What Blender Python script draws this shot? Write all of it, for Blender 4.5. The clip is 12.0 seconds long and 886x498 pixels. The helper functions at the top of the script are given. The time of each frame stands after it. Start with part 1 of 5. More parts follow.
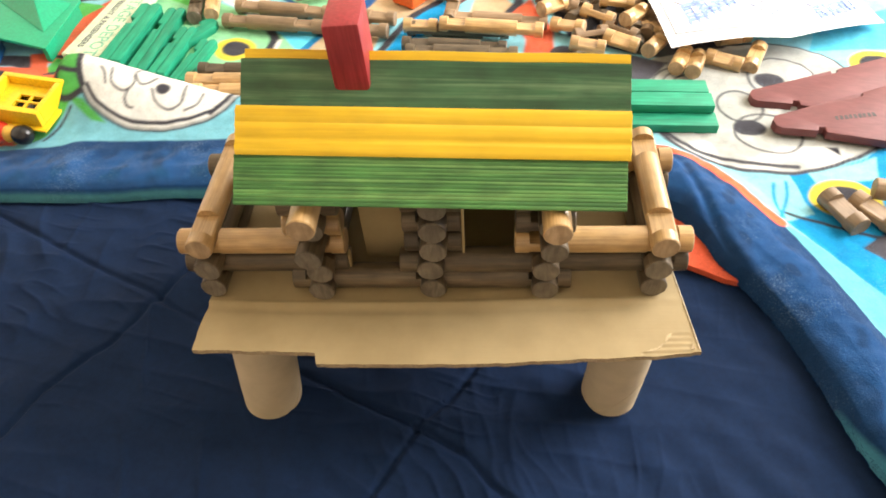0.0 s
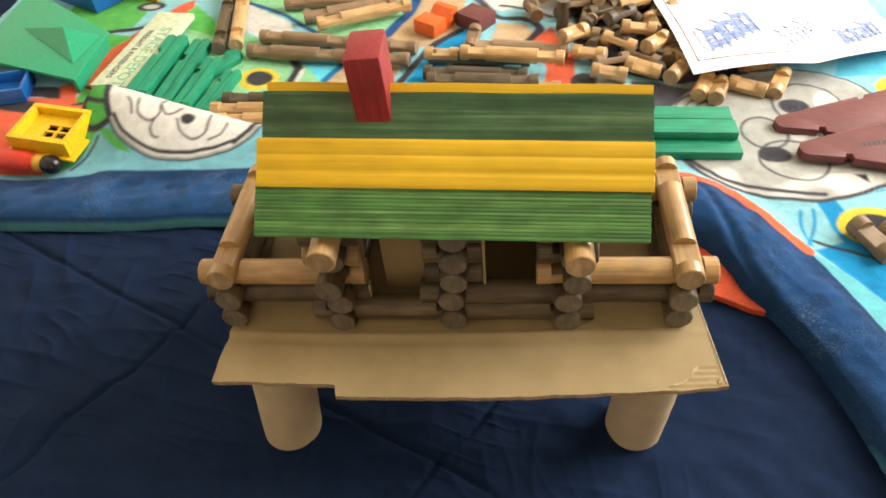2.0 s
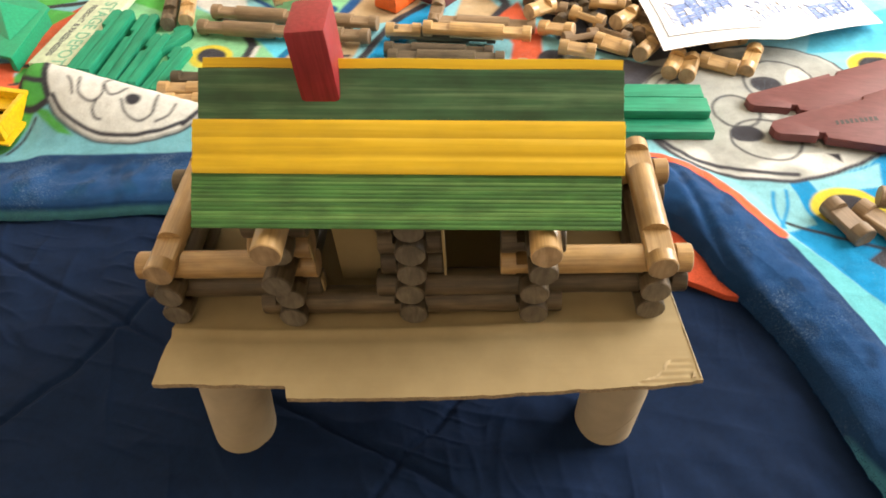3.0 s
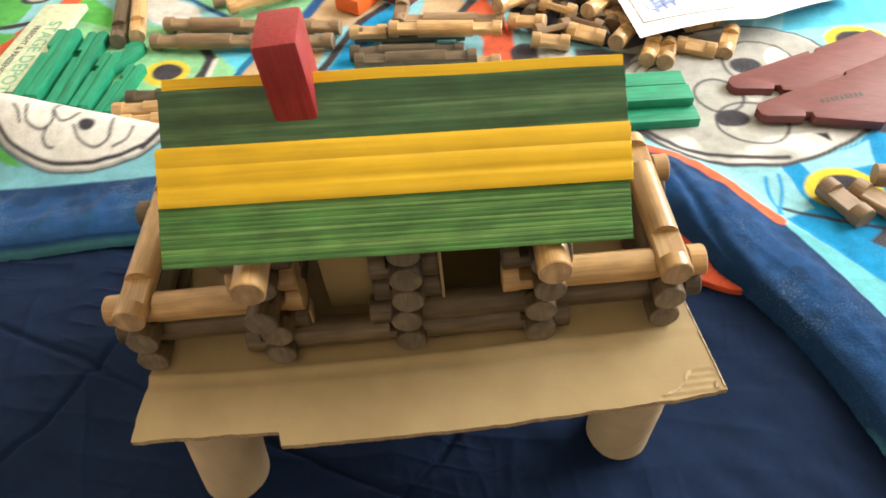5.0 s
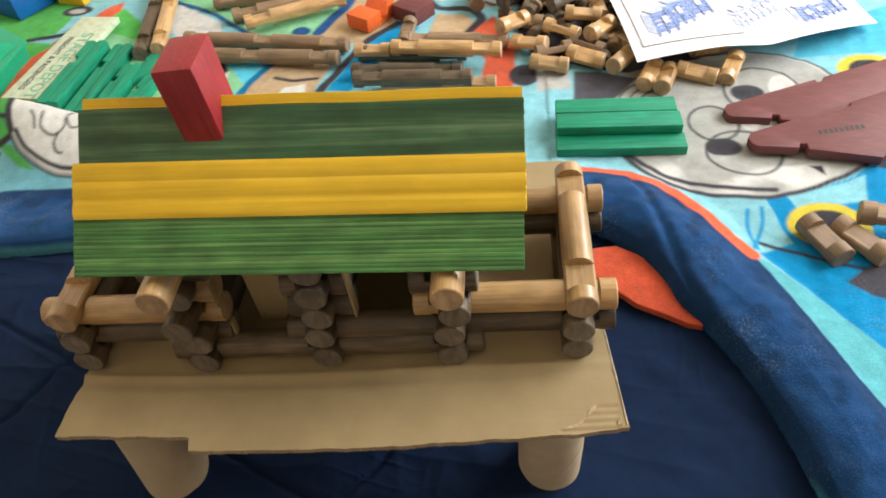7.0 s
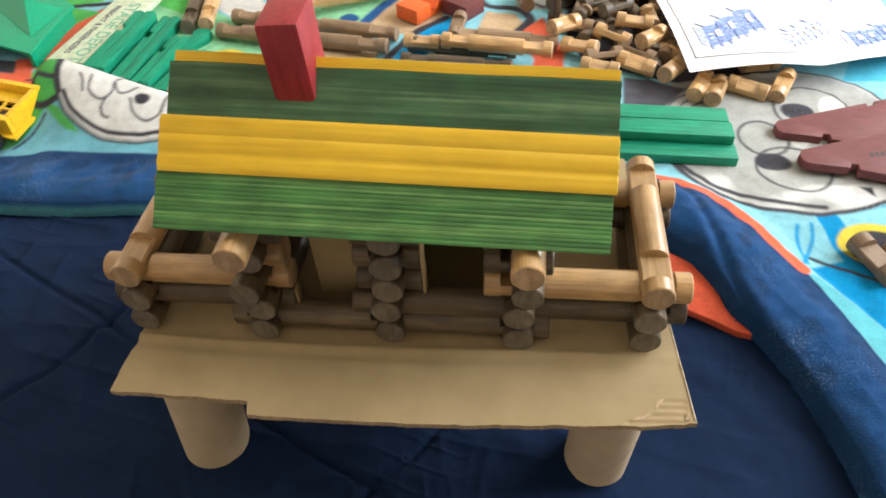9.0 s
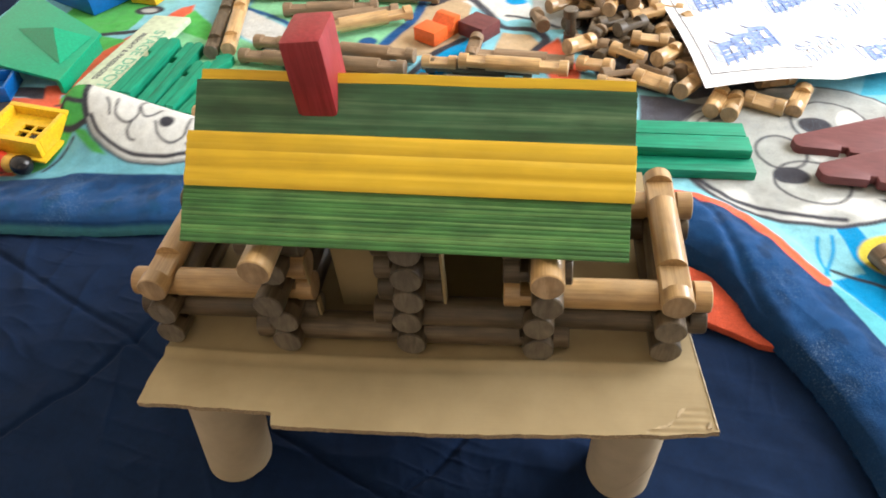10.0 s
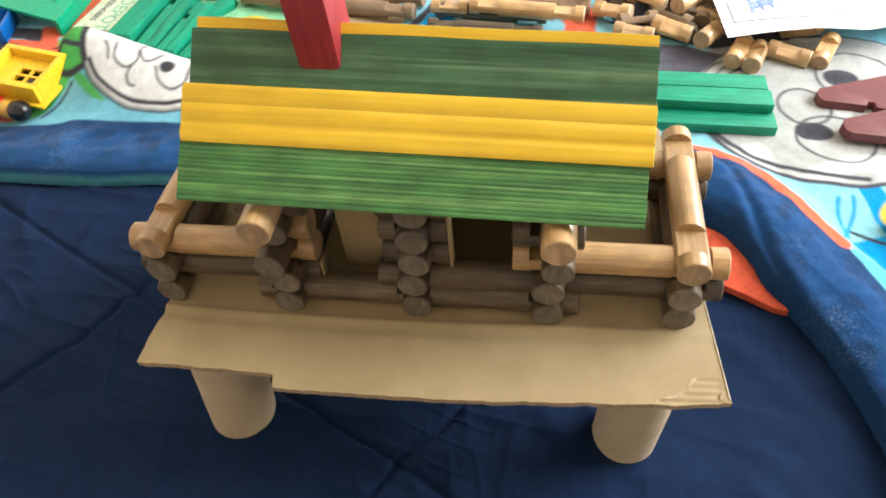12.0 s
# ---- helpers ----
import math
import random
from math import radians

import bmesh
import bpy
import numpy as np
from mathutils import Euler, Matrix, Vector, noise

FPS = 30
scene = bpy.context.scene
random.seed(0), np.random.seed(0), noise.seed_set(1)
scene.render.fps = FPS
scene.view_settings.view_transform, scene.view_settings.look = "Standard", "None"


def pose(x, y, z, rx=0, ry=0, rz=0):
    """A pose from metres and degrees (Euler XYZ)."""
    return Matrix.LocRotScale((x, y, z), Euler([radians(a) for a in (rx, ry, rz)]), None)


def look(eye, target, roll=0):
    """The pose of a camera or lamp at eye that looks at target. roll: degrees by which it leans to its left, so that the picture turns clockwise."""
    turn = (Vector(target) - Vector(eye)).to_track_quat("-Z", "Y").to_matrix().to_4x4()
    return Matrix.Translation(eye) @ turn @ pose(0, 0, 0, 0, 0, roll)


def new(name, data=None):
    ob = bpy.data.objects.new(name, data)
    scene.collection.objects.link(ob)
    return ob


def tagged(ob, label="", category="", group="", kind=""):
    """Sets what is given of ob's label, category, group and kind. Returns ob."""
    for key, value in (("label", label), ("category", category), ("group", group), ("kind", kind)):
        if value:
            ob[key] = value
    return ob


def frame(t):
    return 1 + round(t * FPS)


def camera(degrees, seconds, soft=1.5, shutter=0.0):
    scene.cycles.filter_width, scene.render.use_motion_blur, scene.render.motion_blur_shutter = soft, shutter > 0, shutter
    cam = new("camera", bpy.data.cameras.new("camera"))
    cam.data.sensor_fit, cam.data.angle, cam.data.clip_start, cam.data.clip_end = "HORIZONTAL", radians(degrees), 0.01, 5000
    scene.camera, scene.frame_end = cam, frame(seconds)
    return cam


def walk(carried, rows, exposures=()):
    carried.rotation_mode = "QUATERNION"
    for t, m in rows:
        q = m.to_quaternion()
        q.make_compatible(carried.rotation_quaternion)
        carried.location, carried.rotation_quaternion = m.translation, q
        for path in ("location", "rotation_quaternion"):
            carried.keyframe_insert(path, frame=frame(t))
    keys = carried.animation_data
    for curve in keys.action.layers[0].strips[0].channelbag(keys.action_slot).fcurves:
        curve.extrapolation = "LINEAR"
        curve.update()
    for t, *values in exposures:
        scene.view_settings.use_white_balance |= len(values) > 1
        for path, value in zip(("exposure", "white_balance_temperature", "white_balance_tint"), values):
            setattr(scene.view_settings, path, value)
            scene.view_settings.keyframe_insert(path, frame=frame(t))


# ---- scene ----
cam = camera(64.16, 12.0, soft=1.8)
PATH = [
    (0, (0.037, -0.257, 0.48), (-0.079, 1.095, -0.989), -2.0),
    (0.5, (0.029, -0.268, 0.496), (-0.142, 1.117, -0.938), -5.1),
    (1, (0.03, -0.257, 0.5), (-0.029, 1.131, -0.94), -1.4),
    (1.5, (0.038, -0.251, 0.489), (-0.038, 1.111, -0.974), -2.7),
    (2, (0.037, -0.251, 0.481), (-0.141, 1.144, -0.94), -3.7),
    (2.5, (0.047, -0.232, 0.47), (-0.032, 1.148, -0.976), -2.7),
    (3, (0.043, -0.225, 0.462), (-0.055, 1.136, -1.0), -2.1),
    (3.2, (0.036, -0.225, 0.46), (-0.082, 1.135, -1.002), -2.5),
    (4.8, (0.018, -0.198, 0.445), (0.045, 1.139, -1.042), -2.8),
    (5, (0.028, -0.193, 0.448), (0.011, 1.16, -1.024), -3.8),
    (5.5, (0.055, -0.176, 0.43), (0.074, 1.211, -1.01), 0.2),
    (6, (0.079, -0.18, 0.438), (-0.017, 1.272, -0.934), -0.1),
    (6.5, (0.092, -0.203, 0.447), (-0.102, 1.171, -0.993), -2.1),
    (7, (0.116, -0.191, 0.452), (-0.091, 1.182, -0.988), -6.7),
    (7.5, (0.101, -0.19, 0.448), (-0.128, 1.196, -0.976), -5.6),
    (7.7, (0.09, -0.193, 0.446), (-0.131, 1.198, -0.974), -4.9),
    (9.3, (0.072, -0.207, 0.437), (-0.126, 1.185, -0.985), -1.8),
    (9.5, (0.073, -0.209, 0.435), (-0.134, 1.173, -0.996), -2.3),
    (10, (0.072, -0.214, 0.439), (-0.179, 1.219, -0.933), -3.7),
    (10.5, (0.077, -0.207, 0.44), (-0.164, 1.196, -0.965), -4.0),
    (11, (0.072, -0.204, 0.428), (-0.154, 1.157, -1.02), 0.1),
    (11.5, (0.074, -0.194, 0.43), (-0.166, 1.117, -1.06), -2.0),
    (12, (0.07, -0.197, 0.435), (-0.193, 1.122, -1.045), -3.9),
]
# the phone dims and cools its picture a little on the way
EXPOSURES = [(0, 0.55, 6500, 10), (0.5, 0.08, 6730, 10), (1, 0.03, 6780, 10), (1.5, 0.0, 6750, 10), (2, 0.06, 6780, 10), (2.5, -0.1, 6800, 10), (3, 0.06, 6800, 10), (5, 0.14, 6750, 10), (5.5, -0.25, 6600, 10), (6, -0.47, 6400, 9), (6.5, -0.27, 6300, 10), (7, -0.23, 6210, 10), (7.5, -0.2, 6150, 10), (9.5, 0.0, 5970, 10), (10, 0.04, 5980, 10), (10.5, -0.03, 5980, 10), (11, 0.23, 5920, 10), (11.5, 0.14, 5920, 10), (12, 0.34, 5900, 10)]
walk(cam, [(t, look(eye, target, roll)) for t, eye, target, roll in PATH], EXPOSURES)

# ---- world, light, exposure ----
world = bpy.data.worlds.new("daylight")
scene.world = world
world.use_nodes = True
wn = world.node_tree.nodes
sky = wn.new("ShaderNodeTexSky")
sky.sky_type = "NISHITA"
sky.sun_disc = False
sky.sun_elevation, sky.sun_rotation = radians(38), radians(200)
wn["Background"].inputs["Strength"].default_value = 0.15
world.node_tree.links.new(sky.outputs[0], wn["Background"].inputs["Color"])
scene.view_settings.exposure = 0.0

WINDOW_POWER = 85.0


def area_lamp(name, eye, target, sx, sy, power, colour):
    data = bpy.data.lights.new(name, "AREA")
    data.shape, data.size, data.size_y, data.energy, data.color = "RECTANGLE", sx, sy, power, colour
    ob = new(name, data)
    ob.matrix_world = look(eye, target)
    return ob


# daylight in the window opening
area_lamp("window_daylight", (1.38, 0.80, 1.10), (0.0, 0.80, 1.10), 1.5, 1.4, WINDOW_POWER, (1.0, 0.935, 0.86))

# ---- materials ----


def nodes(name):
    m = bpy.data.materials.new(name)
    m.use_nodes = True
    nt = m.node_tree
    return m, nt, nt.nodes["Principled BSDF"]


def put_in(nt, kind, **values):
    n = nt.nodes.new(kind)
    for k, v in values.items():
        n.inputs[k].default_value = v
    return n


def ramp_of(nt, factor, stops):
    r = nt.nodes.new("ShaderNodeValToRGB")
    e = r.color_ramp.elements
    while len(e) < len(stops):
        e.new(0.5)
    for el, (p, c) in zip(e, stops):
        el.position, el.color = p, (*c, 1)
    nt.links.new(factor, r.inputs[0])
    return r


def grain_vector(nt, stretch):
    """Object coordinates, moved by a random amount for each object and stretched along the grain."""
    tc = nt.nodes.new("ShaderNodeTexCoord")
    info = nt.nodes.new("ShaderNodeObjectInfo")
    mul = nt.nodes.new("ShaderNodeVectorMath")
    mul.operation = "MULTIPLY_ADD"
    mul.inputs[1].default_value = (1, 1, 1)
    comb = nt.nodes.new("ShaderNodeCombineXYZ")
    for s in comb.inputs:
        nt.links.new(info.outputs["Random"], s)
    nt.links.new(tc.outputs["Object"], mul.inputs[0])
    nt.links.new(comb.outputs[0], mul.inputs[2])
    mp = nt.nodes.new("ShaderNodeMapping")
    mp.inputs["Scale"].default_value = stretch
    nt.links.new(mul.outputs[0], mp.inputs[0])
    return mp.outputs[0], info.outputs["Random"]


def bump_to(nt, bsdf, height, strength, distance):
    b = put_in(nt, "ShaderNodeBump", Strength=strength, Distance=distance)
    nt.links.new(height, b.inputs["Height"])
    nt.links.new(b.outputs[0], bsdf.inputs["Normal"])


def wood(name, dark, mid, light, rough=0.55, stretch=(25, 420, 420), vary=0.25, coat=0.0, relief=0.25, stain=0.35):
    m, nt, b = nodes(name)
    vec, rnd = grain_vector(nt, stretch)
    n = put_in(nt, "ShaderNodeTexNoise", Scale=1.0, Detail=5.0, Roughness=0.62, Distortion=0.4)
    nt.links.new(vec, n.inputs["Vector"])
    r = ramp_of(nt, n.outputs[0], [(0.28, dark), (0.5, mid), (0.75, light)])
    vec2, _ = grain_vector(nt, (45, 90, 90))
    n2 = put_in(nt, "ShaderNodeTexNoise", Scale=1.0, Detail=3.0)
    nt.links.new(vec2, n2.inputs["Vector"])
    hsv = nt.nodes.new("ShaderNodeHueSaturation")
    nt.links.new(r.outputs[0], hsv.inputs["Color"])
    mr = put_in(nt, "ShaderNodeMapRange")
    mr.inputs["To Min"].default_value, mr.inputs["To Max"].default_value = 1 - vary, 1 + vary
    nt.links.new(rnd, mr.inputs["Value"])
    mr2 = put_in(nt, "ShaderNodeMapRange")
    mr2.inputs["From Min"].default_value, mr2.inputs["From Max"].default_value = 0.3, 0.7
    mr2.inputs["To Min"].default_value, mr2.inputs["To Max"].default_value = 1 - stain, 1 + stain
    nt.links.new(n2.outputs[0], mr2.inputs["Value"])
    mul = nt.nodes.new("ShaderNodeMath")
    mul.operation = "MULTIPLY"
    nt.links.new(mr.outputs[0], mul.inputs[0])
    nt.links.new(mr2.outputs[0], mul.inputs[1])
    nt.links.new(mul.outputs[0], hsv.inputs["Value"])
    nt.links.new(hsv.outputs[0], b.inputs["Base Color"])
    b.inputs["Roughness"].default_value = rough
    b.inputs["Coat Weight"].default_value = coat
    b.inputs["Coat Roughness"].default_value = 0.3
    bump_to(nt, b, n.outputs[0], relief, 0.0006)
    return m


def plain(name, colour, rough=0.5, scale=300.0, vary=0.12, relief=0.1, coat=0.0):
    """A plain coloured surface with slight blotches and a fine relief."""
    m, nt, b = nodes(name)
    vec, rnd = grain_vector(nt, (scale, scale, scale))
    n = put_in(nt, "ShaderNodeTexNoise", Scale=1.0, Detail=4.0)
    nt.links.new(vec, n.inputs["Vector"])
    lo, hi = [c * (1 - vary) for c in colour], [min(1, c * (1 + vary)) for c in colour]
    r = ramp_of(nt, n.outputs[0], [(0.3, lo), (0.7, hi)])
    nt.links.new(r.outputs[0], b.inputs["Base Color"])
    b.inputs["Roughness"].default_value = rough
    b.inputs["Coat Weight"].default_value = coat
    bump_to(nt, b, n.outputs[0], relief, 0.0004)
    return m


TAN = wood("tan_wood", (0.33, 0.188, 0.072), (0.455, 0.285, 0.118), (0.57, 0.39, 0.19), 0.38, (25, 520, 520), 0.2, 0.75, 0.2, 0.25)
BROWN = wood("brown_wood", (0.045, 0.032, 0.018), (0.083, 0.060, 0.034), (0.138, 0.106, 0.066), 0.55, coat=0.2)
GREY_BROWN = wood("pale_brown_wood", (0.19, 0.125, 0.07), (0.25, 0.17, 0.098), (0.31, 0.22, 0.135), 0.55, (25, 520, 520), 0.2, 0.08, 0.2, 0.22)
TAN_END = wood("tan_end_grain", (0.33, 0.215, 0.115), (0.43, 0.30, 0.175), (0.51, 0.38, 0.24), 0.7, (300, 260, 60), 0.15, 0.0, 0.3, 0.25)
BROWN_END = wood("brown_end_grain", (0.095, 0.079, 0.058), (0.150, 0.127, 0.096), (0.215, 0.184, 0.142), 0.75, (300, 260, 60), 0.15, 0.0, 0.3, 0.25)
GREEN_BRUSH = wood("brushed_green_paint", (0.013, 0.056, 0.021), (0.034, 0.106, 0.042), (0.14, 0.235, 0.115), 0.40, (6, 190, 190), 0.05, 0.12, 0.12, 0.26)
GREEN_BOARD = wood("green_paint", (0.022, 0.085, 0.022), (0.052, 0.178, 0.040), (0.17, 0.33, 0.10), 0.5, (6, 420, 420), 0.10, 0.1, 0.2, 0.3)
YELLOW_BOARD = wood("yellow_paint", (0.60, 0.345, 0.008), (0.74, 0.475, 0.012), (0.80, 0.54, 0.04), 0.5, (6, 160, 160), 0.03, 0.05, 0.2, 0.06)
RED_BLOCK = wood("red_paint", (0.20, 0.009, 0.014), (0.29, 0.016, 0.024), (0.37, 0.035, 0.045), 0.5, (420, 420, 30), 0.03, 0.2, 0.2, 0.12)
MAROON = wood("maroon_paint", (0.115, 0.030, 0.032), (0.14, 0.039, 0.040), (0.165, 0.05, 0.05), 0.6, (60, 300, 300), 0.06, 0.0, 0.15, 0.12)
GREEN_TOY = wood("emerald_paint", (0.0, 0.165, 0.088), (0.003, 0.245, 0.135), (0.015, 0.31, 0.18), 0.62, (20, 300, 300), 0.12, 0.0, 0.15, 0.12)
GREEN_PLASTIC = plain("green_plastic", (0.006, 0.34, 0.18), 0.4)
YELLOW_PLASTIC = plain("yellow_plastic", (0.78, 0.50, 0.015), 0.3)
BLUE_PLASTIC = plain("blue_plastic", (0.008, 0.12, 0.42), 0.35)
ORANGE_BLOCK = plain("orange_paint", (0.75, 0.13, 0.02), 0.45)
RED_TOY = plain("red_paint_gloss", (0.62, 0.04, 0.02), 0.3)
BLACK_TOY = plain("black_paint_gloss", (0.012, 0.012, 0.013), 0.25)
GOLD_TOY = plain("gold_paint", (0.6, 0.35, 0.05), 0.35)
CREAM = plain("cream_paint", (0.58, 0.68, 0.50), 0.5, 120, 0.14)
SIGN_GREEN = plain("green_ink", (0.20, 0.48, 0.33), 0.5, 260, 0.35)
INK_BLACK = plain("black_ink", (0.03, 0.02, 0.02), 0.6)
PAPER = plain("white_paper", (0.86, 0.86, 0.88), 0.7, 60, 0.02)
INK_BLUE = plain("blue_ink", (0.20, 0.29, 0.58), 0.7, 260, 0.45)
INK_PALE = plain("pale_blue_ink", (0.48, 0.56, 0.80), 0.7, 260, 0.25)
INK_GREY = plain("grey_ink", (0.09, 0.10, 0.12), 0.7)
WALL = plain("painted_wall", (0.70, 0.63, 0.53), 0.8, 30, 0.03)
CEILING = plain("ceiling_paint", (0.72, 0.67, 0.59), 0.9, 30, 0.02)
FLOOR = wood("floor_wood", (0.16, 0.09, 0.045), (0.24, 0.14, 0.07), (0.3, 0.19, 0.1), 0.5, (3, 40, 40))
MATTRESS = plain("mattress_ticking", (0.7, 0.68, 0.64), 0.9, 80)


def cardboard():
    m, nt, b = nodes("cardboard")
    vec, _ = grain_vector(nt, (30, 30, 30))
    n = put_in(nt, "ShaderNodeTexNoise", Scale=1.0, Detail=6.0, Roughness=0.6)
    nt.links.new(vec, n.inputs["Vector"])
    r = ramp_of(nt, n.outputs[0], [(0.3, (0.310, 0.235, 0.117)), (0.7, (0.385, 0.298, 0.156))])
    vec2, _ = grain_vector(nt, (4, 700, 100))
    n2 = put_in(nt, "ShaderNodeTexNoise", Scale=1.0, Detail=3.0)
    nt.links.new(vec2, n2.inputs["Vector"])
    nt.links.new(r.outputs[0], b.inputs["Base Color"])
    b.inputs["Roughness"].default_value = 0.75
    bump_to(nt, b, n2.outputs[0], 0.15, 0.0005)
    return m


CARD = cardboard()
TORN = plain("torn_paper", (0.43, 0.335, 0.20), 0.85, 400, 0.2, 0.3)
PALE_STRIP = plain("pale_edge_strip", (0.56, 0.48, 0.35), 0.85, 500, 0.2, 0.3)
CARD_EDGE = plain("torn_cardboard_edge", (0.40, 0.30, 0.18), 0.9, 900, 0.4, 0.5)
TUBE = plain("grey_cardboard_tube", (0.53, 0.435, 0.29), 0.8, 60, 0.08, 0.15)


def cloth(name, colour, fuzz, scale, pile=False):
    """Woven or brushed cloth: a colour or the print attribute, mottled at three scales; pile: brushed, with pale flecks."""
    m, nt, b = nodes(name)
    tc = nt.nodes.new("ShaderNodeTexCoord")
    layers = []
    for k, (sc, detail) in enumerate(((scale, 4.0), (scale / 9, 3.0), (scale / 45, 3.0))):
        n = put_in(nt, "ShaderNodeTexNoise", Scale=sc, Detail=detail, Roughness=0.65)
        nt.links.new(tc.outputs["Object"], n.inputs["Vector"])
        layers.append(n)
    total = layers[0].outputs[0]
    for n in layers[1:]:
        add = nt.nodes.new("ShaderNodeMath")
        add.operation = "ADD"
        nt.links.new(total, add.inputs[0])
        nt.links.new(n.outputs[0], add.inputs[1])
        total = add.outputs[0]
    mr = put_in(nt, "ShaderNodeMapRange")
    mr.inputs["From Min"].default_value, mr.inputs["From Max"].default_value = 1.1, 1.9
    mr.inputs["To Min"].default_value, mr.inputs["To Max"].default_value = 1 - fuzz, 1 + fuzz
    nt.links.new(total, mr.inputs["Value"])
    hsv = nt.nodes.new("ShaderNodeHueSaturation")
    nt.links.new(mr.outputs[0], hsv.inputs["Value"])
    if colour is None:
        at = nt.nodes.new("ShaderNodeAttribute")
        at.attribute_name = "print"
        nt.links.new(at.outputs["Color"], hsv.inputs["Color"])
    else:
        hsv.inputs["Color"].default_value = (*colour, 1)
    out = hsv.outputs[0]
    if pile:
        fl = put_in(nt, "ShaderNodeTexNoise", Scale=620.0, Detail=3.0, Roughness=0.85)
        nt.links.new(tc.outputs["Object"], fl.inputs["Vector"])
        big = put_in(nt, "ShaderNodeTexNoise", Scale=22.0, Detail=2.0)
        nt.links.new(tc.outputs["Object"], big.inputs["Vector"])
        sum_ = nt.nodes.new("ShaderNodeMath")
        sum_.operation = "MULTIPLY_ADD"
        nt.links.new(big.outputs[0], sum_.inputs[0])
        sum_.inputs[1].default_value = 0.5
        nt.links.new(fl.outputs[0], sum_.inputs[2])
        fm = put_in(nt, "ShaderNodeMapRange")
        fm.inputs["From Min"].default_value, fm.inputs["From Max"].default_value = 0.86, 1.0
        fm.inputs["To Max"].default_value = 0.30
        nt.links.new(sum_.outputs[0], fm.inputs["Value"])
        mix = nt.nodes.new("ShaderNodeMix")
        mix.data_type = "RGBA"
        nt.links.new(fm.outputs[0], mix.inputs["Factor"])
        nt.links.new(out, mix.inputs["A"])
        mix.inputs["B"].default_value = (0.30, 0.42, 0.55, 1)
        out = mix.outputs["Result"]
    nt.links.new(out, b.inputs["Base Color"])
    b.inputs["Roughness"].default_value = 0.95
    b.inputs["Specular IOR Level"].default_value = 0.2
    b.inputs["Sheen Weight"].default_value = 0.06 if pile else 0.0
    bump_to(nt, b, total, 0.5 if pile else 0.15, 0.0016)
    return m


FLEECE = cloth("printed_fleece", None, 0.22, 700, True)
NAVY = cloth("navy_cotton", (0.0046, 0.0160, 0.0510), 0.22, 1600)

# ---- builders ----


def mesh_of(name, bm, materials):
    me = bpy.data.meshes.new(name)
    bm.to_mesh(me)
    bm.free()
    for m in materials if isinstance(materials, (list, tuple)) else [materials]:
        me.materials.append(m)
    return me


def smooth(bm, angle=40):
    for f in bm.faces:
        f.smooth = True
    for e in bm.edges:
        e.smooth = len(e.link_faces) == 2 and e.calc_face_angle(0) < radians(angle)


def part(name, bm, material, parent=None, label="", m=None):
    ob = new(name, mesh_of(name, bm, material))
    if parent is not None:
        ob.parent = parent
    if m is not None:
        ob.matrix_basis = m
    if label:
        tagged(ob, label)
    return ob


def thing(name, label, category, m=None, group="", kind=""):
    ob = new(name)
    ob.empty_display_size = 0.01
    if m is not None:
        ob.matrix_basis = m
    return tagged(ob, label, category, group, kind)


def box_bm(x0, x1, y0, y1, z0, z1, bevel=0.0, segments=2):
    bm = bmesh.new()
    bmesh.ops.create_cube(bm, size=1)
    bmesh.ops.transform(bm, matrix=Matrix.LocRotScale(((x0 + x1) / 2, (y0 + y1) / 2, (z0 + z1) / 2), None, (x1 - x0, y1 - y0, z1 - z0)), verts=bm.verts)
    if bevel:
        bmesh.ops.bevel(bm, geom=bm.edges[:], offset=bevel, segments=segments, affect="EDGES", profile=0.6)
        smooth(bm, 50)
    return bm


def prism_bm(outline, x0, x1, bevel=0.0):
    """A (y, z) outline drawn along x."""
    bm = bmesh.new()
    a = [bm.verts.new((x0, y, z)) for y, z in outline]
    b = [bm.verts.new((x1, y, z)) for y, z in outline]
    n = len(outline)
    bm.faces.new(a[::-1])
    bm.faces.new(b)
    for i in range(n):
        bm.faces.new((a[i], a[(i + 1) % n], b[(i + 1) % n], b[i]))
    bmesh.ops.recalc_face_normals(bm, faces=bm.faces[:])
    if bevel:
        bmesh.ops.bevel(bm, geom=bm.edges[:], offset=bevel, segments=2, affect="EDGES", profile=0.6)
        smooth(bm, 50)
    return bm


def slab_bm(outline, z0, z1, bevel=0.0):
    """An (x, y) outline drawn along z."""
    bm = bmesh.new()
    a = [bm.verts.new((x, y, z0)) for x, y in outline]
    b = [bm.verts.new((x, y, z1)) for x, y in outline]
    n = len(outline)
    bm.faces.new(a[::-1])
    bm.faces.new(b)
    for i in range(n):
        bm.faces.new((a[i], a[(i + 1) % n], b[(i + 1) % n], b[i]))
    bmesh.ops.recalc_face_normals(bm, faces=bm.faces[:])
    if bevel:
        bmesh.ops.bevel(bm, geom=bm.edges[:], offset=bevel, segments=2, affect="EDGES", profile=0.6)
        smooth(bm, 50)
    return bm


R = 0.0095  # radius of a toy log


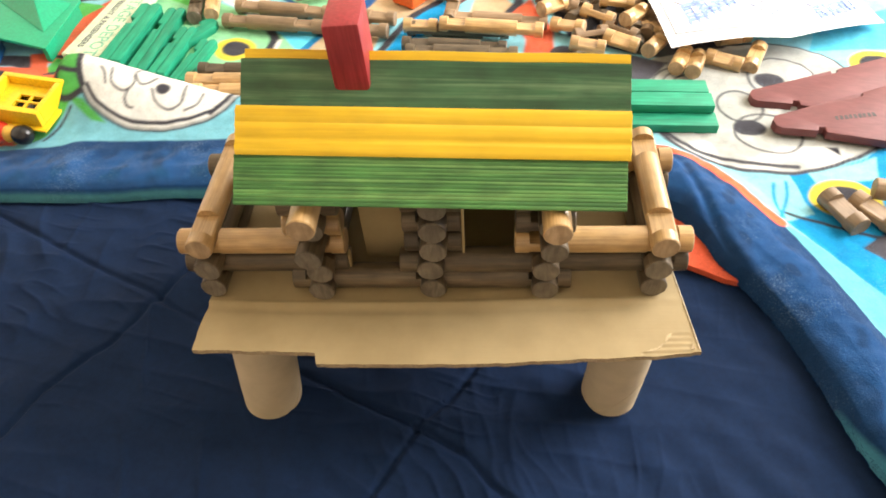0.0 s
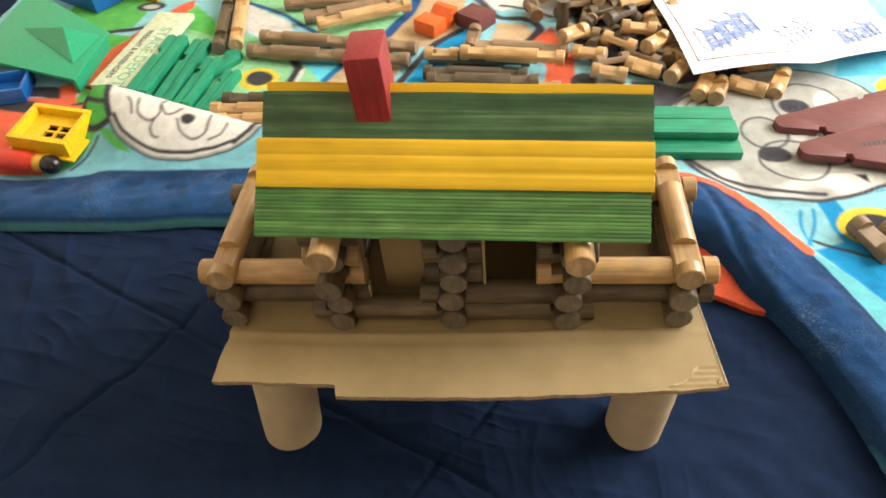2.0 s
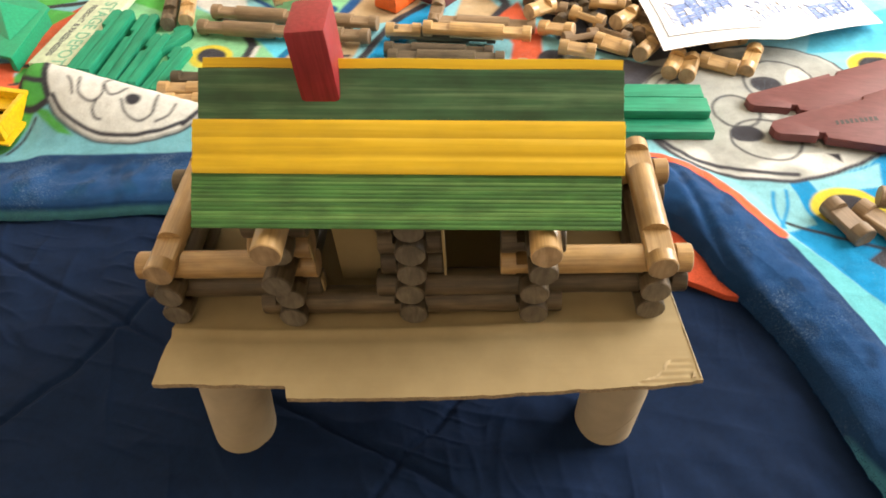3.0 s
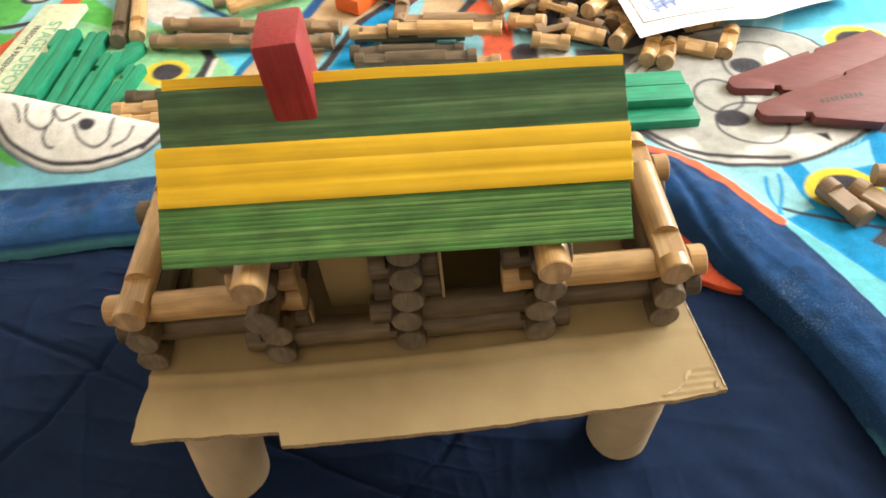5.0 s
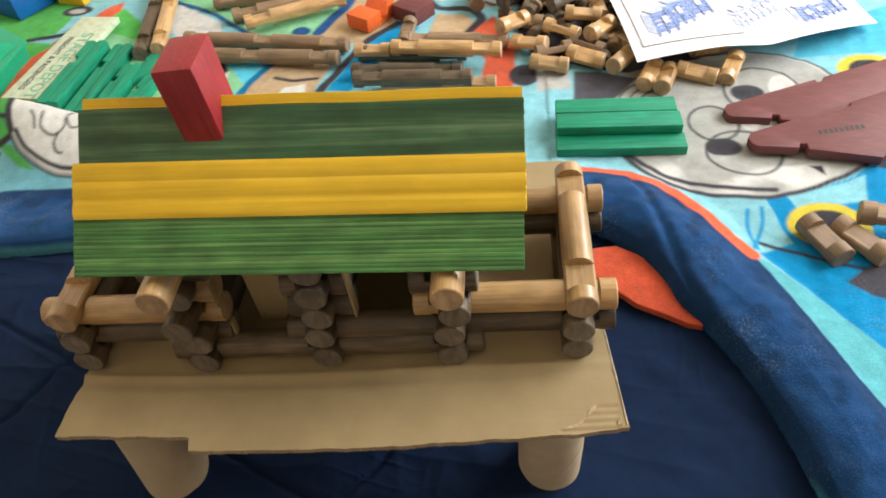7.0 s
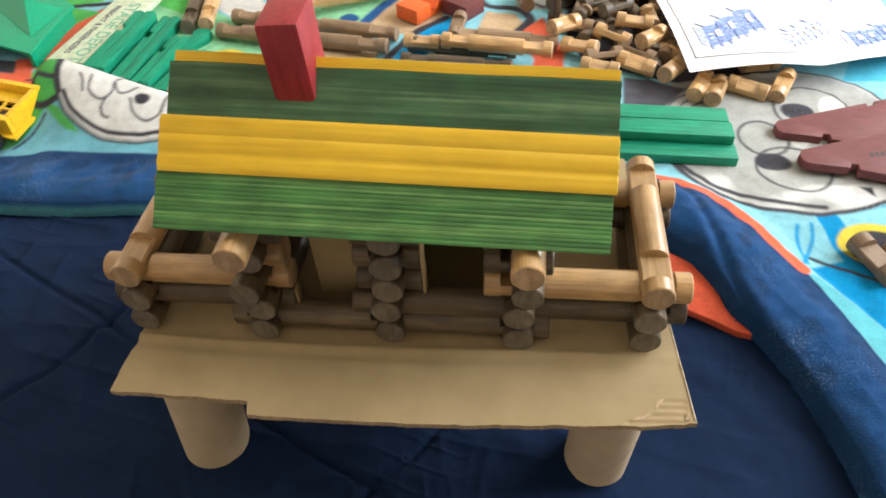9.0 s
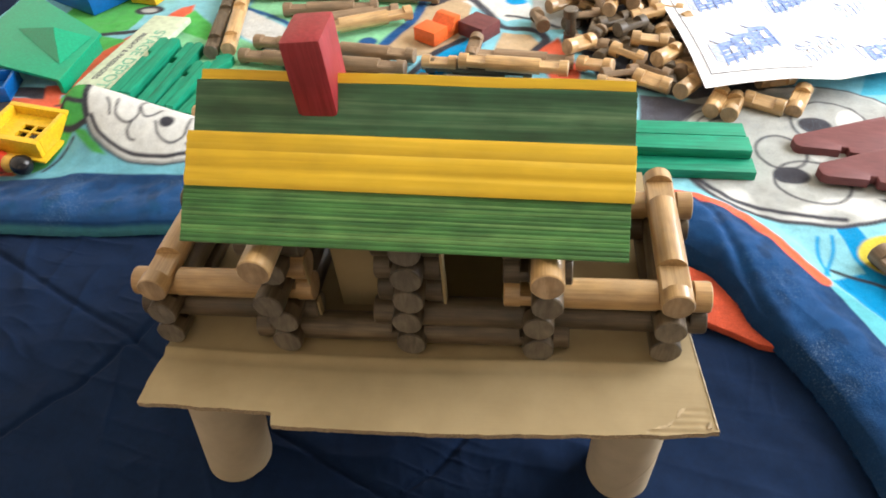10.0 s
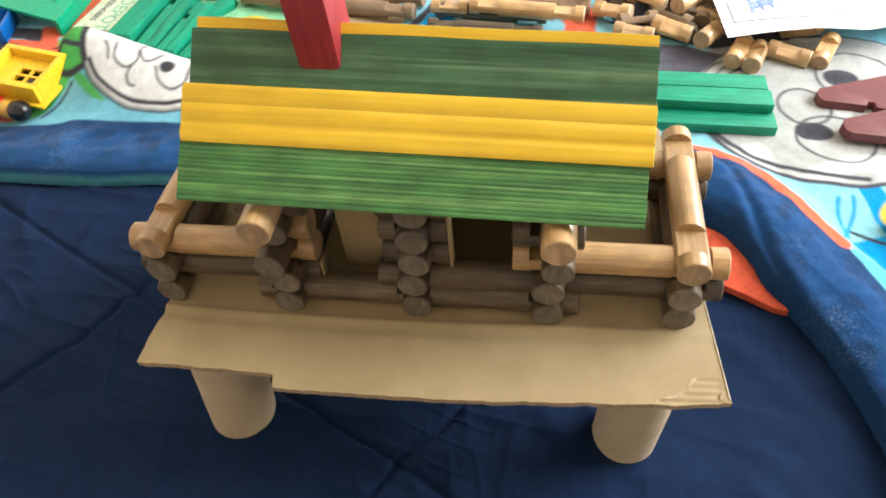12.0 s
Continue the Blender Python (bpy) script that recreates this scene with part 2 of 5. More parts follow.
def log_bm(length, notches, r=R, depth=0.42, seed=0, half=0.0098):
    """A round toy log along x, centred, with flat notches above and below at the given places."""
    rnd = random.Random(seed)
    n = 22
    wob = [1 + rnd.uniform(-0.015, 0.015) for _ in range(n)]
    ch = 0.0007
    L = length / 2
    stations = [(-L, 0.93, 1), (-L + ch, 1, 1)]
    for c in sorted(notches):
        stations += [(c - half, 1, 1), (c - half + 0.0002, 1, depth), (c + half - 0.0002, 1, depth), (c + half, 1, 1)]
    stations += [(L - ch, 1, 1), (L, 0.93, 1)]
    bm = bmesh.new()
    rings = []
    for x, s, flat in stations:
        ring = []
        for i in range(n):
            a = 2 * math.pi * i / n
            y, z = r * s * wob[i] * math.cos(a), r * s * wob[i] * math.sin(a)
            lim = r * flat if flat < 1 else 9
            ring.append(bm.verts.new((x, y, max(-lim, min(lim, z)))))
        rings.append(ring)
    for p, q in zip(rings, rings[1:]):
        for i in range(n):
            bm.faces.new((p[i], q[i], q[(i + 1) % n], p[(i + 1) % n]))
    bm.faces.new(rings[0]).material_index = 1
    bm.faces.new(rings[-1][::-1]).material_index = 1
    bmesh.ops.recalc_face_normals(bm, faces=bm.faces[:])
    smooth(bm, 35)
    return bm


END_GRAIN = {TAN.name: TAN_END, BROWN.name: BROWN_END, GREY_BROWN.name: GREY_BROWN}
P = 0.0762  # distance from notch to notch
LOG_KINDS = {1: (0.0381, [0.0]), 2: (0.1143, [-P / 2, P / 2]), 3: (0.1905, [-P, 0, P]), 4: (0.2667, [-1.5 * P, -P / 2, P / 2, 1.5 * P])}
log_meshes = {}


def log_mesh(kind, material):
    key = (kind, material.name)
    if key not in log_meshes:
        length, at = LOG_KINDS[kind]
        log_meshes[key] = mesh_of("toy_log", log_bm(length, at, seed=kind), [material, END_GRAIN[material.name]])
    return log_meshes[key]


# ---- room ----
# the bed stands in a closed room; the window is in the wall beside it
FX0, FX1, FY0, FY1, FZ0, FZ1 = -1.3, 1.4, -1.7, 2.0, -0.6, 2.4
tagged(part("floor", box_bm(FX0 - 0.1, FX1 + 0.1, FY0 - 0.1, FY1 + 0.1, FZ0 - 0.1, FZ0), FLOOR), "brown wooden floor of a bedroom", "floor", kind="structure")
tagged(part("ceiling", box_bm(FX0 - 0.1, FX1 + 0.1, FY0 - 0.1, FY1 + 0.1, FZ1, FZ1 + 0.1), CEILING), "plain white painted bedroom ceiling", "ceiling", kind="structure")
tagged(part("wall_south", box_bm(FX0 - 0.1, FX1 + 0.1, FY0 - 0.1, FY0, FZ0, FZ1), WALL), "plain pale painted bedroom wall", "wall", kind="structure")
tagged(part("wall_north", box_bm(FX0 - 0.1, FX1 + 0.1, FY1, FY1 + 0.1, FZ0, FZ1), WALL), "plain pale painted bedroom wall", "wall", kind="structure")


def wall_with_window(name, x, y0, y1, z0, z1):
    bm = bmesh.new()
    for a, b, c, d in ((FY0, y0, FZ0, FZ1), (y1, FY1, FZ0, FZ1), (y0, y1, FZ0, z0), (y0, y1, z1, FZ1)):
        piece = box_bm(x, x + 0.1, a, b, c, d)
        tmp = bpy.data.meshes.new("tmp")
        piece.to_mesh(tmp)
        piece.free()
        bm.from_mesh(tmp)
        bpy.data.meshes.remove(tmp)
    return tagged(part(name, bm, WALL), "pale painted wall with a window opening", "wall", kind="structure")


tagged(part("wall_west", box_bm(FX0 - 0.1, FX0, FY0, FY1, FZ0, FZ1), WALL), "plain pale painted bedroom wall", "wall", kind="structure")
wall_with_window("wall_east", FX1, 0.05, 1.55, 0.40, 1.80)

# ---- bed ----
bed = thing("bed", "mattress of a bed under dark navy bedding", "bed", pose(0, 0.35, FZ0))
part("mattress", box_bm(-0.95, 0.95, -0.85, 0.75, 0.32, 0.565, 0.04, 3), MATTRESS, bed)
part("bed_base", box_bm(-0.93, 0.93, -0.83, 0.73, 0.0, 0.318, 0.01, 2), FLOOR, bed)


def grid_mesh(name, X, Y, Z, material, colours=None):
    """A sheet from three arrays of the same shape."""
    ny, nx = X.shape
    me = bpy.data.meshes.new(name)
    co = np.stack([X, Y, Z], -1).reshape(-1, 3).astype(np.float32)
    i = np.arange(ny * nx).reshape(ny, nx)
    quads = np.stack([i[:-1, :-1], i[:-1, 1:], i[1:, 1:], i[1:, :-1]], -1).reshape(-1, 4)
    me.vertices.add(len(co))
    me.vertices.foreach_set("co", co.ravel())
    me.loops.add(quads.size)
    me.loops.foreach_set("vertex_index", quads.ravel().astype(np.int32))
    me.polygons.add(len(quads))
    me.polygons.foreach_set("loop_start", np.arange(0, quads.size, 4, dtype=np.int32))
    me.polygons.foreach_set("use_smooth", np.ones(len(quads), dtype=bool))
    me.update(calc_edges=True)
    if colours is not None:
        at = me.color_attributes.new("print", "FLOAT_COLOR", "POINT")
        at.data.foreach_set("color", np.concatenate([colours.reshape(-1, 3), np.ones((len(co), 1))], 1).astype(np.float32).ravel())
    me.materials.append(material)
    return me


def waves(X, Y, count, low, high, seed, aim=None, spread=3.2):
    """A sum of random soft waves between two wavelengths in metres, about -1 to 1."""
    rs = np.random.RandomState(seed)
    out = np.zeros_like(X)
    for _ in range(count):
        lam = low * (high / low) ** rs.rand()
        a = (aim if aim is not None else 0) + (rs.rand() - 0.5) * spread
        k = 2 * np.pi / lam
        out += np.sin(k * (X * np.cos(a) + Y * np.sin(a)) + rs.rand() * 6.3 + 1.2 * np.sin(X * 9 * rs.rand() + Y * 11 * rs.rand() + rs.rand() * 6)) * (lam / high) ** 0.7
    return out / math.sqrt(count)


def path_distance(X, Y, pts):
    """Distance to a line of points, and the place along it from 0 to 1."""
    best, where = np.full(X.shape, 1e9), np.zeros(X.shape)
    n = len(pts) - 1
    for i in range(n):
        (ax, ay), (bx, by) = pts[i], pts[i + 1]
        dx, dy = bx - ax, by - ay
        t = np.clip(((X - ax) * dx + (Y - ay) * dy) / (dx * dx + dy * dy), 0, 1)
        d = np.hypot(X - ax - t * dx, Y - ay - t * dy)
        near = d < best
        best = np.where(near, d, best)
        where = np.where(near, (i + t) / n, where)
    return best, where


def spline(pts, n):
    """Points at even steps of a smooth line through pts."""
    p = np.array([pts[0], *pts, pts[-1]], float)
    out = []
    for i in range(len(pts) - 1):
        a, b, c, d = p[i : i + 4]
        t = np.linspace(0, 1, 60, endpoint=False)[:, None]
        out.append(0.5 * (2 * b + (c - a) * t + (2 * a - 5 * b + 4 * c - d) * t**2 + (3 * b - a - 3 * c + d) * t**3))
    return np.concatenate([*out, [pts[-1]]])


def even(line, n):
    d = np.r_[0, np.cumsum(np.hypot(*np.diff(line, axis=0).T))]
    s = np.linspace(0, d[-1], n)
    return np.stack([np.interp(s, d, line[:, 0]), np.interp(s, d, line[:, 1])], -1)


def quilt_height(X, Y):
    z = 0.0022 * waves(X, Y, 14, 0.06, 0.25, 3) + 0.0011 * waves(X, Y, 10, 0.025, 0.07, 5, 1.2, 1.6)
    # sharp creases, gathered in places
    gather = np.clip(0.5 + 0.6 * waves(X, Y, 8, 0.12, 0.4, 8), 0, 1)
    crease = 1 - np.abs(waves(X, Y, 5, 0.03, 0.07, 6, 1.35, 0.9))
    calm = 1 - 0.85 * np.clip((X - 0.06) / 0.10, 0, 1)
    z += 0.0036 * calm * gather * np.clip(crease, 0, 1) ** 2
    crease = 1 - np.abs(waves(X, Y, 5, 0.05, 0.12, 9, 0.3, 1.2))
    z += 0.0028 * calm * (1 - gather) * np.clip(crease, 0, 1) ** 3
    # short puckers: across the bed on one side of the tubes, along it on the other
    side = np.clip((X + 0.02) / 0.1, 0, 1)
    pucker = np.clip(1 - np.abs(waves(X, Y, 4, 0.022, 0.05, 14, 1.30, 0.7)), 0, 1) ** 5
    z += 0.0032 * (1 - side) * pucker * np.clip(0.05 + 0.9 * waves(X, Y, 6, 0.08, 0.2, 16), 0, 1)
    pucker = np.clip(1 - np.abs(waves(X, Y, 4, 0.025, 0.055, 15, 0.15, 0.8)), 0, 1) ** 4
    z += 0.0009 * side * pucker * np.clip(0.05 + 0.9 * waves(X, Y, 6, 0.08, 0.2, 17), 0, 1)
    # tight folds where the seams meet, softer ones to the side of it
    knot = np.exp(-(((X - 0.03) / 0.06) ** 2) - ((Y + 0.03) / 0.05) ** 2)
    z += 0.0022 * knot * np.clip(1 - np.abs(waves(X, Y, 5, 0.020, 0.050, 18, 0.20, 0.9)), 0, 1) ** 3
    swell = np.exp(-(((X - 0.18) / 0.07) ** 2) - ((Y + 0.05) / 0.07) ** 2)
    z += 0.0030 * swell * waves(X, Y, 5, 0.03, 0.075, 19, 0.35, 0.9)
    for pts, depth in QUILT_SEAMS:
        d, _ = path_distance(X, Y, pts)
        z -= 0.66 * depth * np.exp(-((d / 0.0029) ** 2)) - 0.5 * depth * np.exp(-((d / 0.03) ** 2))
    return z - 0.006


QUILT_SEAMS = [
    ([(-0.75, 0.375), (-0.438, 0.214), (-0.343, 0.165), (-0.260, 0.126), (-0.231, 0.107), (-0.080, 0.036), (-0.036, 0.014), (-0.006, 0.0), (0.027, -0.016), (0.044, -0.037), (0.12, -0.10), (0.30, -0.21)], 0.0052),
    ([(-0.15, 0.35), (-0.205, 0.22), (-0.242, 0.126), (-0.276, 0.069), (-0.312, 0.021), (-0.326, -0.014), (-0.40, -0.13)], 0.005),
    ([(0.2, 0.35), (0.025, 0.047), (0.012, 0.026), (-0.007, 0.006), (-0.12, -0.2)], 0.005),
]
gx, gy = np.meshgrid(np.interp(np.linspace(0, 1, 840), [0, 0.08, 0.92, 1], [-0.9, -0.58, 0.44, 0.9]), np.interp(np.linspace(0, 1, 600), [0, 0.06, 0.9, 1], [-0.5, -0.28, 0.30, 1.0]))
comforter = thing("comforter", "dark navy quilted cotton comforter, softly wrinkled, spread on the bed", "comforter")
quilt_sheet = new("sheet", grid_mesh("sheet", gx, gy, quilt_height(gx, gy), NAVY))
quilt_sheet.parent = comforter


def seam(pts):
    """A sewn line of short stitches in a furrow of the quilt."""
    line = even(spline(pts, 0), 900)
    zs = quilt_height(line[:, 0], line[:, 1])
    bm = bmesh.new()
    for i in range(0, 890, 5):
        (x0, y0), (x1, y1) = line[i], line[i + 3]
        dx, dy = x1 - x0, y1 - y0
        l = math.hypot(dx, dy) or 1
        nx_, ny_ = -dy / l * 0.0005, dx / l * 0.0005
        q = [bm.verts.new((x, y, z + 0.0004)) for x, y, z in ((x0 - nx_, y0 - ny_, zs[i]), (x1 - nx_, y1 - ny_, zs[i + 3]), (x1 + nx_, y1 + ny_, zs[i + 3]), (x0 + nx_, y0 + ny_, zs[i]))]
        bm.faces.new(q)
    part("seam", bm, NAVY, quilt_sheet)


for pts, _ in QUILT_SEAMS:
    seam(pts)

# ---- printed fleece blanket ----
# the near edge of the blanket, from the far end of the bed round to its near side
EDGE = [(-0.72, 0.230), (-0.43, 0.234), (-0.345, 0.239), (-0.245, 0.246), (-0.05, 0.255), (0.10, 0.262), (0.17, 0.262), (0.214, 0.233), (0.236, 0.199), (0.245, 0.172), (0.264, 0.144), (0.284, 0.103), (0.298, 0.058), (0.310, 0.0), (0.325, -0.04), (0.35, -0.12), (0.39, -0.25)]
FAR = [(-0.72, 0.93), (-0.6, 0.93), (-0.4, 0.93), (-0.15, 0.93), (0.1, 0.93), (0.35, 0.93), (0.55, 0.93), (0.72, 0.93), (0.72, 0.7), (0.72, 0.45), (0.72, 0.25), (0.72, 0.05), (0.72, -0.25)]


NS, ND = 820, 480
near = even(spline(EDGE, 0), NS)
far_line = spline(FAR, 0)
far_at = np.stack([np.interp(np.linspace(0, 1, NS), np.linspace(0, 1, len(far_line)), far_line[:, k]) for k in (0, 1)], -1)
dd = (np.linspace(0, 1, ND) ** 1.15)[:, None, None]
sheet = near[None] * (1 - dd) + far_at[None] * dd
BX, BY = sheet[..., 0], sheet[..., 1]


def colour(*rgb):
    return np.array(rgb, float)


AQUA, SKY_BLUE, AZURE, NAVY_B = colour(0.24, 0.56, 0.66), colour(0.08, 0.46, 0.64), colour(0.0, 0.25, 0.55), colour(0.0055, 0.039, 0.122)
PGREY, PLIGHT, DARK, CORAL = colour(0.44, 0.46, 0.44), colour(0.66, 0.68, 0.66), colour(0.035, 0.035, 0.045), colour(0.70, 0.125, 0.055)
MINT, SAND, LEAF, PYELLOW, PALE_TEAL = colour(0.25, 0.60, 0.33), colour(0.50, 0.37, 0.22), colour(0.07, 0.36, 0.07), colour(0.62, 0.52, 0.05), colour(0.11, 0.43, 0.50)
wx = BX + 0.0012 * waves(BX, BY, 6, 0.03, 0.12, 21)
wy = BY + 0.0012 * waves(BX, BY, 6, 0.03, 0.12, 22)
ink = np.broadcast_to(AQUA, (*BX.shape, 3)).copy()


def lay(mask, rgb):
    """Lays a colour over the print; mask from 0 to 1."""
    global ink
    m = np.clip(mask, 0, 1)[..., None]
    ink = ink * (1 - m) + rgb * m


SOFT = 0.0013


def inside(d):
    """A mask from a signed distance, inside below 0."""
    return 0.5 - d / (2 * SOFT)


def oval(cx, cy, rx, ry, turn=0):
    c, s = math.cos(radians(turn)), math.sin(radians(turn))
    u, v = ((wx - cx) * c + (wy - cy) * s) / rx, (-(wx - cx) * s + (wy - cy) * c) / ry
    q = np.hypot(u, v)
    return (q - 1) * min(rx, ry)


def patch(*pts):
    """Signed distance to a closed outline."""
    d, _ = path_distance(wx, wy, [*pts, pts[0]])
    ins = np.zeros(wx.shape, bool)
    for (ax, ay), (bx, by) in zip(pts, [*pts[1:], pts[0]]):
        cross = ((ay > wy) != (by > wy)) & (wx < (bx - ax) * (wy - ay) / ((by - ay) or 1e-9) + ax)
        ins ^= cross
    return np.where(ins, -d, d)


def stroke(pts, width):
    d, _ = path_distance(wx, wy, list(map(tuple, spline(pts, 0)[::12])))
    return d - width / 2


def ring(d, width):
    return np.abs(d) - width / 2


# bands of colour, the large patches first
lay(inside(patch((0.335, 0.300), (0.345, 0.235), (0.315, 0.222), (0.343, 0.180), (0.380, 0.128), (0.45, 0.04), (0.72, -0.25), (0.72, 0.45), (0.55, 0.47), (0.46, 0.36), (0.42, 0.318), (0.38, 0.298))), AZURE)
lay(inside(patch((0.30, 0.30), (0.335, 0.292), (0.345, 0.235), (0.31, 0.23))), AQUA * 0.9)
lay(inside(patch((0.355, 0.296), (0.40, 0.306), (0.43, 0.32), (0.42, 0.285), (0.36, 0.275))), AQUA)
lay(inside(patch((0.42, 0.52), (0.56, 0.52), (0.72, 0.5), (0.72, 0.66), (0.55, 0.62), (0.44, 0.57))), SKY_BLUE)
lay(inside(patch((0.54, 0.64), (0.72, 0.66), (0.72, 0.8), (0.56, 0.76))), CORAL)
lay(inside(patch((0.50, 0.74), (0.62, 0.74), (0.62, 0.93), (0.5, 0.93))), PGREY)
lay(inside(stroke([(0.317, 0.236), (0.344, 0.224), (0.375, 0.209), (0.42, 0.20)], 0.004)), DARK)
lay(inside(patch((0.374, 0.191), (0.400, 0.211), (0.44, 0.215), (0.43, 0.16), (0.388, 0.177))), DARK * 1.5)
lay(inside(patch((0.441, 0.331), (0.477, 0.368), (0.52, 0.36), (0.46, 0.326))), DARK * 1.5)
GREY_R = [(0.213, 0.43), (0.217, 0.364), (0.239, 0.325), (0.279, 0.299), (0.322, 0.292), (0.369, 0.300), (0.408, 0.317), (0.45, 0.345), (0.47, 0.40), (0.455, 0.46), (0.43, 0.512), (0.367, 0.532), (0.28, 0.515), (0.225, 0.49), (0.213, 0.43)]
grey = patch(*[tuple(q) for q in spline(GREY_R, 0)[::10]])
lay(inside(grey), PLIGHT * 0.92)
lay(inside(grey + 0.0) * np.clip(0.3 + 0.5 * waves(BX, BY, 6, 0.05, 0.15, 51), 0, 0.6), PGREY * 0.85)
lay(inside(stroke(GREY_R[1:8], 0.0052)), DARK * 1.4)
lay(inside(stroke(GREY_R[8:13], 0.003)), DARK * 1.4)
lay(inside(stroke([(0.222, 0.36), (0.240, 0.336), (0.261, 0.318), (0.303, 0.305), (0.348, 0.303)], 0.0055)), DARK * 1.2)
lay(inside(patch((0.165, 0.36), (0.195, 0.37), (0.221, 0.389), (0.232, 0.445), (0.2, 0.46), (0.165, 0.44))), DARK * 1.8)
for k in range(3):
    lay(inside(ring(oval(0.252 + 0.012 * k, 0.436, 0.030, 0.040 - 0.006 * k, -10), 0.0022)) * (BX < 0.255 + 0.008 * k), DARK)
for cx, cy, rx, ry, a in ((0.371, 0.456, 0.037, 0.042, -20), (0.313, 0.402, 0.024, 0.027, 0), (0.333, 0.356, 0.035, 0.032, 0)):
    lay(inside(ring(oval(cx, cy, rx, ry, a), 0.0026)), DARK)
lay(inside(oval(0.356, 0.452, 0.017, 0.014)), DARK)
lay(inside(oval(0.315, 0.365, 0.017, 0.013)), DARK)
lay(inside(patch((0.385, 0.335), (0.398, 0.335), (0.398, 0.322))), DARK)
for cx, cy, rx, ry in ((0.49, 0.487, 0.034, 0.03), (0.38, 0.256, 0.033, 0.028)):
    lay(inside(oval(cx, cy, rx, ry)), PYELLOW)
    lay(inside(oval(cx, cy, rx * 0.66, ry * 0.66)), DARK)
lay(inside(stroke([(0.330, 0.280), (0.325, 0.255), (0.312, 0.228)], 0.003)), AZURE)
lay(inside(stroke([(0.318, 0.276), (0.313, 0.252), (0.315, 0.228)], 0.003)), AZURE)

# far middle
lay(inside(patch((-0.35, 0.715), (-0.255, 0.645), (-0.205, 0.600), (-0.142, 0.605), (-0.110, 0.69), (-0.10, 0.78), (-0.14, 0.93), (-0.35, 0.93))), MINT)
lay(inside(patch((-0.350, 0.712), (-0.271, 0.650), (-0.250, 0.585), (-0.29, 0.594), (-0.335, 0.632), (-0.36, 0.70))), PLIGHT)
lay(inside(stroke([(-0.356, 0.718), (-0.299, 0.683), (-0.255, 0.647), (-0.215, 0.612)], 0.008)), NAVY_B * 2)
lay(inside(patch((-0.239, 0.552), (-0.173, 0.552), (-0.205, 0.46), (-0.233, 0.46))), SKY_BLUE * 1.25)
lay(inside(patch((-0.172, 0.56), (-0.10, 0.56), (-0.115, 0.47), (-0.205, 0.46), (-0.19, 0.505))), SAND)
lay(inside(patch((-0.150, 0.495), (-0.125, 0.50), (-0.120, 0.46), (-0.16, 0.46))), PLIGHT)
lay(inside(stroke([(-0.165, 0.515), (-0.14, 0.508), (-0.115, 0.512)], 0.006)), DARK)
lay(inside(stroke([(-0.168, 0.560), (-0.194, 0.505), (-0.205, 0.455)], 0.010)), AZURE * 0.6)
lay(inside(patch((-0.141, 0.604), (-0.112, 0.682), (-0.078, 0.761), (-0.03, 0.78), (-0.03, 0.66), (-0.050, 0.600), (-0.091, 0.585))), SAND)
lay(inside(stroke([(-0.133, 0.612), (-0.106, 0.69), (-0.095, 0.80)], 0.014)), NAVY_B * 2)
lay(inside(oval(-0.155, 0.617, 0.013, 0.010)), NAVY_B * 2)
lay(inside(patch((-0.098, 0.485), (-0.061, 0.601), (-0.017, 0.639), (-0.005, 0.615), (-0.045, 0.545), (-0.070, 0.480))), AZURE * 1.2)
lay(inside(stroke([(-0.112, 0.465), (-0.100, 0.500), (-0.068, 0.587), (-0.032, 0.631)], 0.011)), DARK)
lay(inside(patch((-0.044, 0.745), (-0.015, 0.775), (0.03, 0.80), (0.06, 0.70), (0.022, 0.683))), PLIGHT)
lay(inside(patch((0.007, 0.585), (0.018, 0.648), (0.054, 0.645), (0.076, 0.611), (0.042, 0.571))), SAND * 1.1)
lay(inside(patch((0.055, 0.66), (0.13, 0.66), (0.14, 0.80), (0.05, 0.82))), PGREY * 0.8)
lay(inside(stroke([(-0.085, 0.735), (-0.046, 0.763), (-0.011, 0.721), (0.016, 0.666), (0.053, 0.661), (0.075, 0.633), (0.050, 0.588)], 0.012)), DARK * 1.3)
lay(inside(stroke([(0.02, 0.700), (0.055, 0.690), (0.09, 0.665)], 0.006)), DARK * 1.3)
lay(inside(oval(0.03, 0.745, 0.016, 0.012)), AZURE * 1.2)
lay(inside(patch((0.062, 0.600), (0.089, 0.641), (0.117, 0.566), (0.112, 0.45), (0.075, 0.45), (0.081, 0.539))), CORAL)
lay(inside(oval(0.126, 0.503, 0.018, 0.022)), DARK * 1.5)
lay(inside(patch((0.176, 0.440), (0.182, 0.505), (0.212, 0.503), (0.250, 0.487), (0.217, 0.446))), DARK * 2.2)
# shade in the gaps of the log heap, painted dark on the blanket
lay(inside(patch((0.120, 0.60), (0.135, 0.545), (0.19, 0.515), (0.24, 0.50), (0.32, 0.52), (0.32, 0.85), (0.12, 0.85))), DARK * 1.3)
lay(inside(patch((0.140, 0.47), (0.176, 0.47), (0.176, 0.52), (0.14, 0.52))), PLIGHT * 0.7)

